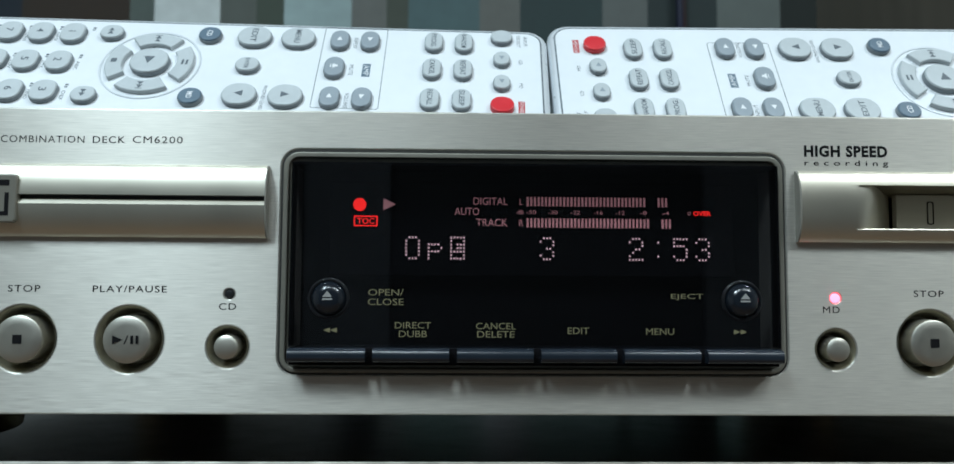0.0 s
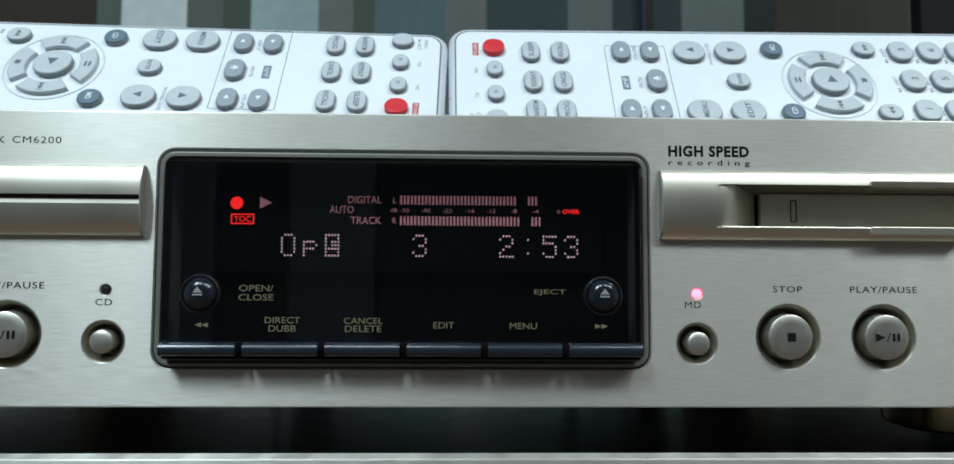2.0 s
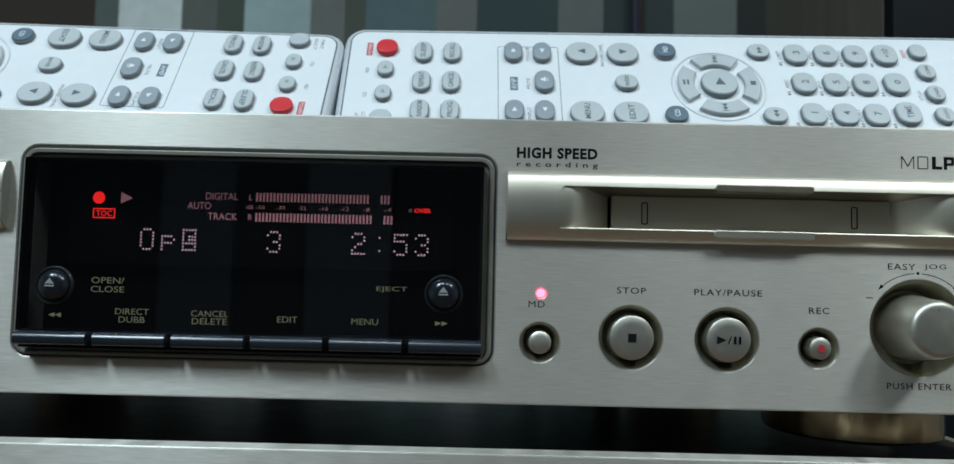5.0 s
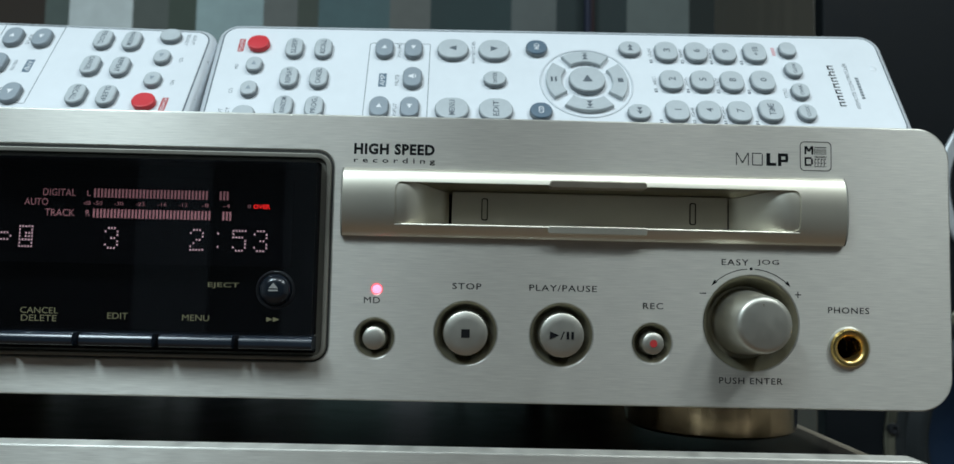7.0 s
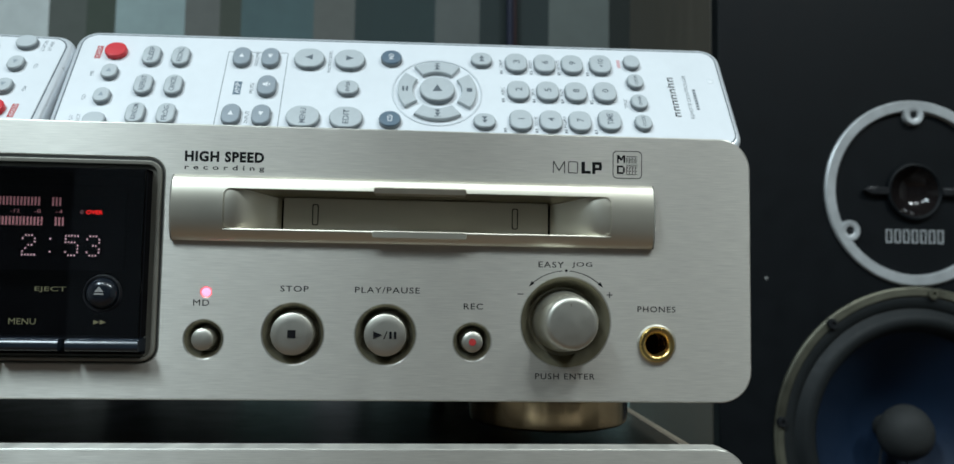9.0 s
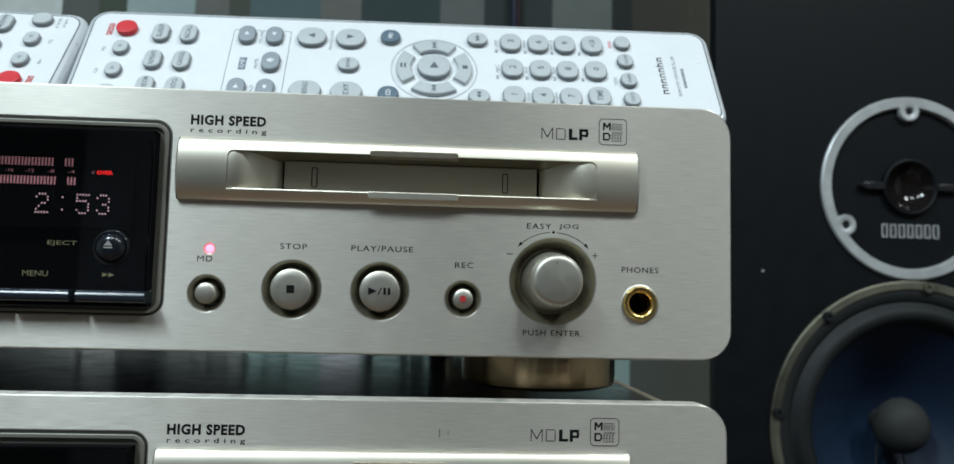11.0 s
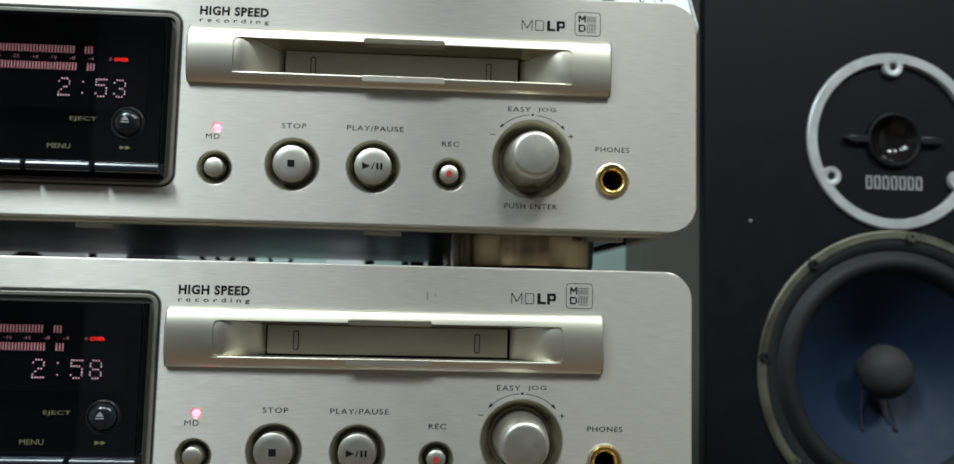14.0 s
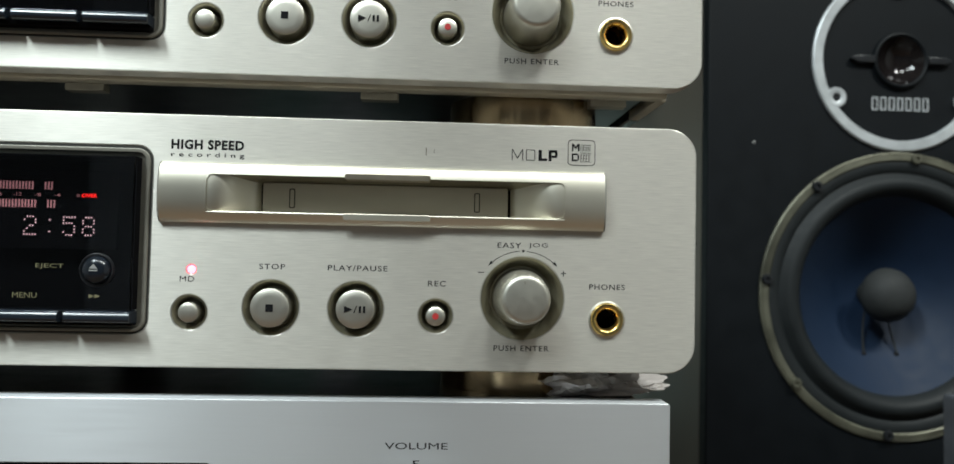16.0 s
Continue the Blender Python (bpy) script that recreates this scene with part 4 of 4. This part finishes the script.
# ---- loudspeaker ----
SPK = varied(material("black_baffle_paint", (0.0024, 0.0038, 0.0053), 0.58, Specular_IOR_Level=0.2), (500, 500, 500), 0.2, 0.08, 0.00004)
RINGS = varied(material("worn_cast_aluminium", (0.52, 0.54, 0.55), 0.45, 0.4), (150, 150, 150), 0.15, 0.1, 0.00003)
BASKET = varied(material("tarnished_basket_metal", (0.135, 0.132, 0.098), 0.45, 0.6), (45, 45, 45), 0.7, 0.12, 0.00005)
RUBBER = varied(material("grey_foam_surround", (0.011, 0.0135, 0.0145), 0.6, Specular_IOR_Level=0.3), (200, 200, 200), 0.15, 0.1, 0.00005)
CONE = varied(material("dark_blue_paper_cone", (0.006, 0.017, 0.041), 0.6, Specular_IOR_Level=0.3), (120, 120, 120), 0.12, 0.08, 0.00005)
CAPM = varied(material("soft_grey_dust_cap", (0.027, 0.029, 0.029), 0.7, Specular_IOR_Level=0.3), (200, 200, 200), 0.15, 0.08, 0.00005)
SIDE = varied(material("grey_brown_veneer", (0.10, 0.086, 0.066), 0.45), (60, 60, 6), 0.25, 0.1, 0.00005)
speaker = thing("loudspeaker", pose(0.4845, 0.329, 1.0), "black loudspeaker with ringed tweeter and blue woofer", "loudspeaker")
case = part("cabinet", soften(flat_loops([rrect(-145.5, 145.5, -230, 330, 3), circle(0, -71.5, 98, 64), circle(0, 103, 61, 48)], 14, 1.5)), SPK, speaker, "black painted cabinet")
for x0, x1 in ((-145.3, -127), (127, 145.3)):
    part("side_panel", box(x0, x1, 14.2, 240, -229.8, 329.8, 1), SIDE, speaker, "dark brown wooden cabinet side")
for z0, z1 in ((-229.8, -212), (312, 329.8)):
    part("end_panel", box(-126.9, 126.9, 14.2, 240, z0, z1, 1), SIDE, speaker)
part("back_panel", box(-126.9, 126.9, 226, 239, -211.9, 311.9), SIDE, speaker)
woof = part("woofer", lathe([(106.4, 0.2), (106.2, -1.6), (105.2, -2.2), (104.6, -1.9), (104.2, -2.6), (100.6, -3.0), (99.8, -2.4), (99.4, 2)], 96), BASKET, speaker, "woofer in a tarnished metal frame", (-0.5, 0, -71.5))
part("surround", lathe([(99.8, -1.6), (98.6, -2.0), (93, -1.4), (91, 0.4), (89.5, -0.6), (87, -3.6), (84.5, -5.0), (82, -5.3), (79, -4.2), (76, -0.6), (74, 3.4), (73, 6.5)], 96), RUBBER, woof, "grey foam roll surround")
part("cone", lathe([(74.0, 4.0), (64, 12.0), (50, 22.5), (36, 32), (24, 39), (8, 43)], 96), CONE, woof, "dark blue paper cone")
part("dust_cap", lathe([(0, -1.5), (7, -0.6), (13, 2.2), (17.3, 6.8), (19.9, 12.2), (20.7, 16.5), (19.2, 20.5), (13, 23), (9.5, 28), (9, 43)], 56), CAPM, woof, "soft grey dust cap")
for x0, x1 in ((-13.0, -13.5), (9.0, 12.5)):
    part("lead_wire", tube([(x0 * 0.6, 30, -8), (x0, 29, -22), (x0 + (x1 - x0) * 0.5, 27, -35), (x1, 24, -44)], 0.7), CAPM, woof)
    part("solder_blob", lathe([(0, -1.8), (1.5, -1.2), (2.1, 0.2), (1.6, 2)], 16), BLACK, woof, "", (x1, 24.5, -45))
for k in range(8):
    a = radians(84 + 45 * k)
    part("bolt", lathe([(0, -1.2), (1.6, -1.2), (1.8, -2.6), (3.4, -2.4), (3.9, -1.0), (3.9, 1.5)], 20), BLACK if k % 3 else BASKET, woof, "dark socket screw", (102.0 * math.cos(a), -2.6, 102.0 * math.sin(a)))
tweet = part("tweeter", lathe([(17.8, 1.4), (60.5, 1.4), (62, 2.5)], 72), SPK, speaker, "tweeter plate", (0, 0, 103))
part("trim_ring", lathe([(59.4, 1.6), (59.6, -1.2), (60.4, -2.2), (66.6, -2.4), (67.6, -1.6), (67.8, 0.2)], 80), RINGS, tweet, "pale cast metal trim ring")
for a in (90, 210, 330):
    x, z = 57.2 * math.cos(radians(a)), 57.2 * math.sin(radians(a))
    ear = part("screw_ear", lathe([(3.0, 1.4), (3.1, -2.0), (3.9, -2.5), (7.0, -2.4), (7.6, -1.6), (7.6, 1.4)], 28), RINGS, tweet, "rounded screw ear", (x, 0, z))
    part("screw", lathe([(0, -1.2), (2.6, -1.0), (3.1, 0.4), (3.1, 1.4)], 20), BLACK, ear)
part("dome_rim", lathe([(17.6, 1.2), (18.2, -1.4), (19.4, -2.3), (20.6, -1.8), (21.2, 1.4)], 56), SPK, tweet, "narrow black rim", (0, 0, 0.8))
part("dome", lathe([(0, 9.2), (4, 8.9), (8, 7.6), (12, 5.2), (15, 2.4), (17.9, -1.2)], 48), material("glossy_dark_dome", (0.010, 0.008, 0.008), 0.09, Specular_IOR_Level=0.32), tweet, "glossy dark hollow dome", (0, 0, 0.8))
for s in (-1, 1):
    fin = flat_loops([[(20.4 * s, -2.6), (34 * s, -2.6), (39 * s, 0.2), (34 * s, 2.8), (20.4 * s, 2.8)][::s]], 4.4, 0.8)
    part("side_fin", soften(fin), BLACK, tweet, "", (0, -3.0, 0.8))
for k in range(7):
    part("maker_sign", flat_loops([rrect(-2.3, 2.3, -5, 5, 0.9, 3), rrect(-1.3, 1.3, -4, 4, 0.4, 3)], 0.3), RINGS, tweet, "pale plain shape of the maker's sign", (-18.8 + 6.5 * k, 1.0, -31.6))
part("chip", lathe([(0, -0.3), (1.0, -0.2), (1.3, 0.2)], 10), PALE_INK, case, "small pale chip in the paint", (-111, 0, 39.5))

# ---- cables behind the decks ----
CABLE = varied(material("black_cable_rubber", (0.012, 0.012, 0.013), 0.4), (200, 200, 200), 0.2, 0.1)
BLUE_CABLE = varied(material("blue_cable_rubber", (0.005, 0.008, 0.028), 0.7), (200, 200, 200), 0.2, 0.1)
RED_CABLE = varied(material("red_cable_rubber", (0.02, 0.003, 0.004), 0.7), (200, 200, 200), 0.2, 0.1)


def cable(points, r, mat, label):
    return solid("cable", tube(points, r, False), mat, pose(0, 0, 1.0), label, "cable", "cables behind the stack")


# arched cables on the lower deck's back edge, small loops and hanging plugs under the upper deck's back
for x0, x1, y, top, r in ((-186, -126, 352, -1, 2.6), (-178, -146, 344, -5, 1.7), (-64, -24, 342, -4, 2.4)):
    cable([(x0 - 4, y + 26, -90), (x0, y + 10, -40), (x0 + (x1 - x0) * 0.15, y, top - 8), (x0 + (x1 - x0) * 0.45, y - 4, top + 7), (x0 + (x1 - x0) * 0.8, y, top - 4), (x1, y + 8, -34), (x1 + 6, y + 26, -90)], r, CABLE, "black cable arching behind the lower deck")
for x, y, wide, dip, r in ((-16, 330, 13, 5, 1.8), (-12, 336, 7, 2, 1.6), (26, 345, 9, 5, 1.5)):
    cable([(x - wide, 303, 26), (x - wide, y, 16), (x - wide, y + 3, 3), (x - wide * 0.5, y + 4, -dip), (x + wide * 0.5, y + 4, -dip), (x + wide, y + 3, 3), (x + wide, y, 16), (x + wide, 303, 26)], r, CABLE, "thin black cable looped under the deck's back")
cable([(88, 303, 40), (88, 340, 24), (91, 350, 0), (95, 354, -14), (100, 352, -40), (110, 302, -62)], 1.5, CABLE, "thin black cable hanging behind the deck")
cable([(122, 303, 40), (122, 340, 26), (120, 350, 6), (113, 354, -14), (106, 350, -40), (104, 302, -62)], 2.6, BLUE_CABLE, "blue cable hanging behind the deck")
cable([(216, 642, 900), (217, 641, 620), (221, 640, 400), (224, 640, 180), (222, 642, -60), (210, 660, -229)], 4.0, BLUE_CABLE, "dark blue cord hanging before the curtain")
cable([(227, 643, 380), (226, 642, 340), (229, 642, 300), (226, 645, 100), (224, 660, -229)], 2.6, RED_CABLE, "dark red cord hanging beside a blue one")
for x, low, r in ((-102, -6, 2.6), (9, -4, 2.8), (93, -9, 3.2), (127, -8, 5.0)):
    solid("plug", lathe([(0, -12), (r * 0.7, -11.4), (r, -9), (r, 16), (r * 0.8, 20), (r * 0.45, 24), (0, 24)], 20), BLACK, pose(x * MM, 0.330, 1.0 + (low + 12) * MM, 90), "slim black plug hanging behind the deck", "plug", "plugs")
    cable([(x, 330, low + 34), (x, 330, low + 44), (x, 322, low + 52), (x, 303, low + 54)], 1.4, CABLE, "short black lead from the deck's back to a plug")
solid("plug", box(-8, 8, 0, 26, -30, 14, 3), BLACK, pose(0.143, 0.318, 1.0), "black moulded mains plug in the back of the deck", "plug", "plugs")
adapter = solid("power_adapter", box(-15, 15, -20, 20, 0, 240, 4), BLACK, pose(-0.092, 0.42, 0.77), "tall black mains adapter standing behind the decks", "power adapter")

# ---- small things ----
bm = bmesh.new()
bmesh.ops.create_icosphere(bm, subdivisions=5, radius=1.0)
for v in bm.verts:
    n = noise.fractal(v.co * 2.3, 0.8, 2.0, 4) * 0.35
    w = noise.fractal(v.co * 7.0, 0.9, 2.0, 4) * 0.5
    tall = 0.0030 + 0.0062 * max(0.0, 1 - abs(v.co.x + 0.25) * 1.1)
    v.co = Vector((v.co.x * (1 + n) * 0.027, v.co.y * (1 + n) * 0.022, max(0.0, (v.co.z + 0.35) * tall * (1 + 1.6 * n + 0.8 * w))))
solid("cloth_scrap", to_mesh(bm, 25), varied(material("white_lint_cloth", (0.60, 0.555, 0.53), 0.9), (400, 400, 400), 0.12, 0.05, 0.0004), pose(0.1900, 0.036, 0.9058), "crumpled scrap of white cloth on the amplifier", "cloth")
trinket = thing("trinket", pose(0.4950, 0.25, 0.770), "small silver and red trinket standing before the speaker", "trinket")
SILVER = varied(material("clear_silver_plastic", (0.30, 0.33, 0.40), 0.22, 0.6), (90, 90, 90), 0.2, 0.1)
PINK = varied(material("dull_copper_metal", (0.34, 0.16, 0.09), 0.4, 0.4), (90, 90, 90), 0.2, 0.1)
GREY = varied(material("dull_grey_plastic", (0.085, 0.09, 0.10), 0.4), (90, 90, 90), 0.25, 0.1)
part("base", box(-22, 26, -18, 18, 0, 30, 3), BLACK, trinket)
part("column", box(-22, 24, -15, 15, 30, 98, 2), GREY, trinket, "dull grey column")
for x, z0, z1 in ((-21, 94, 104), (14, 94, 104), (-25, 78, 90), (20, 78, 90)):
    part("lug", box(x - 3.5, x + 3.5, -19, -11, z0, z1, 1.5), SILVER, trinket, "small silver lug")
for z0, z1 in ((86, 92), (75, 80), (50, 56), (38, 44)):
    part("band", box(-19, 21, -17, 17, z0, z1, 1), PINK, trinket, "dull copper band")
part("top_cap", box(-6, 12, -9, 9, 98, 108, 2), BLACK, trinket)
part("rod", tube([(-31, -18, 70), (-20, -18.5, 68), (-5, -19, 64), (16, -19, 58)], 2.2), PINK, trinket, "thin copper rod")
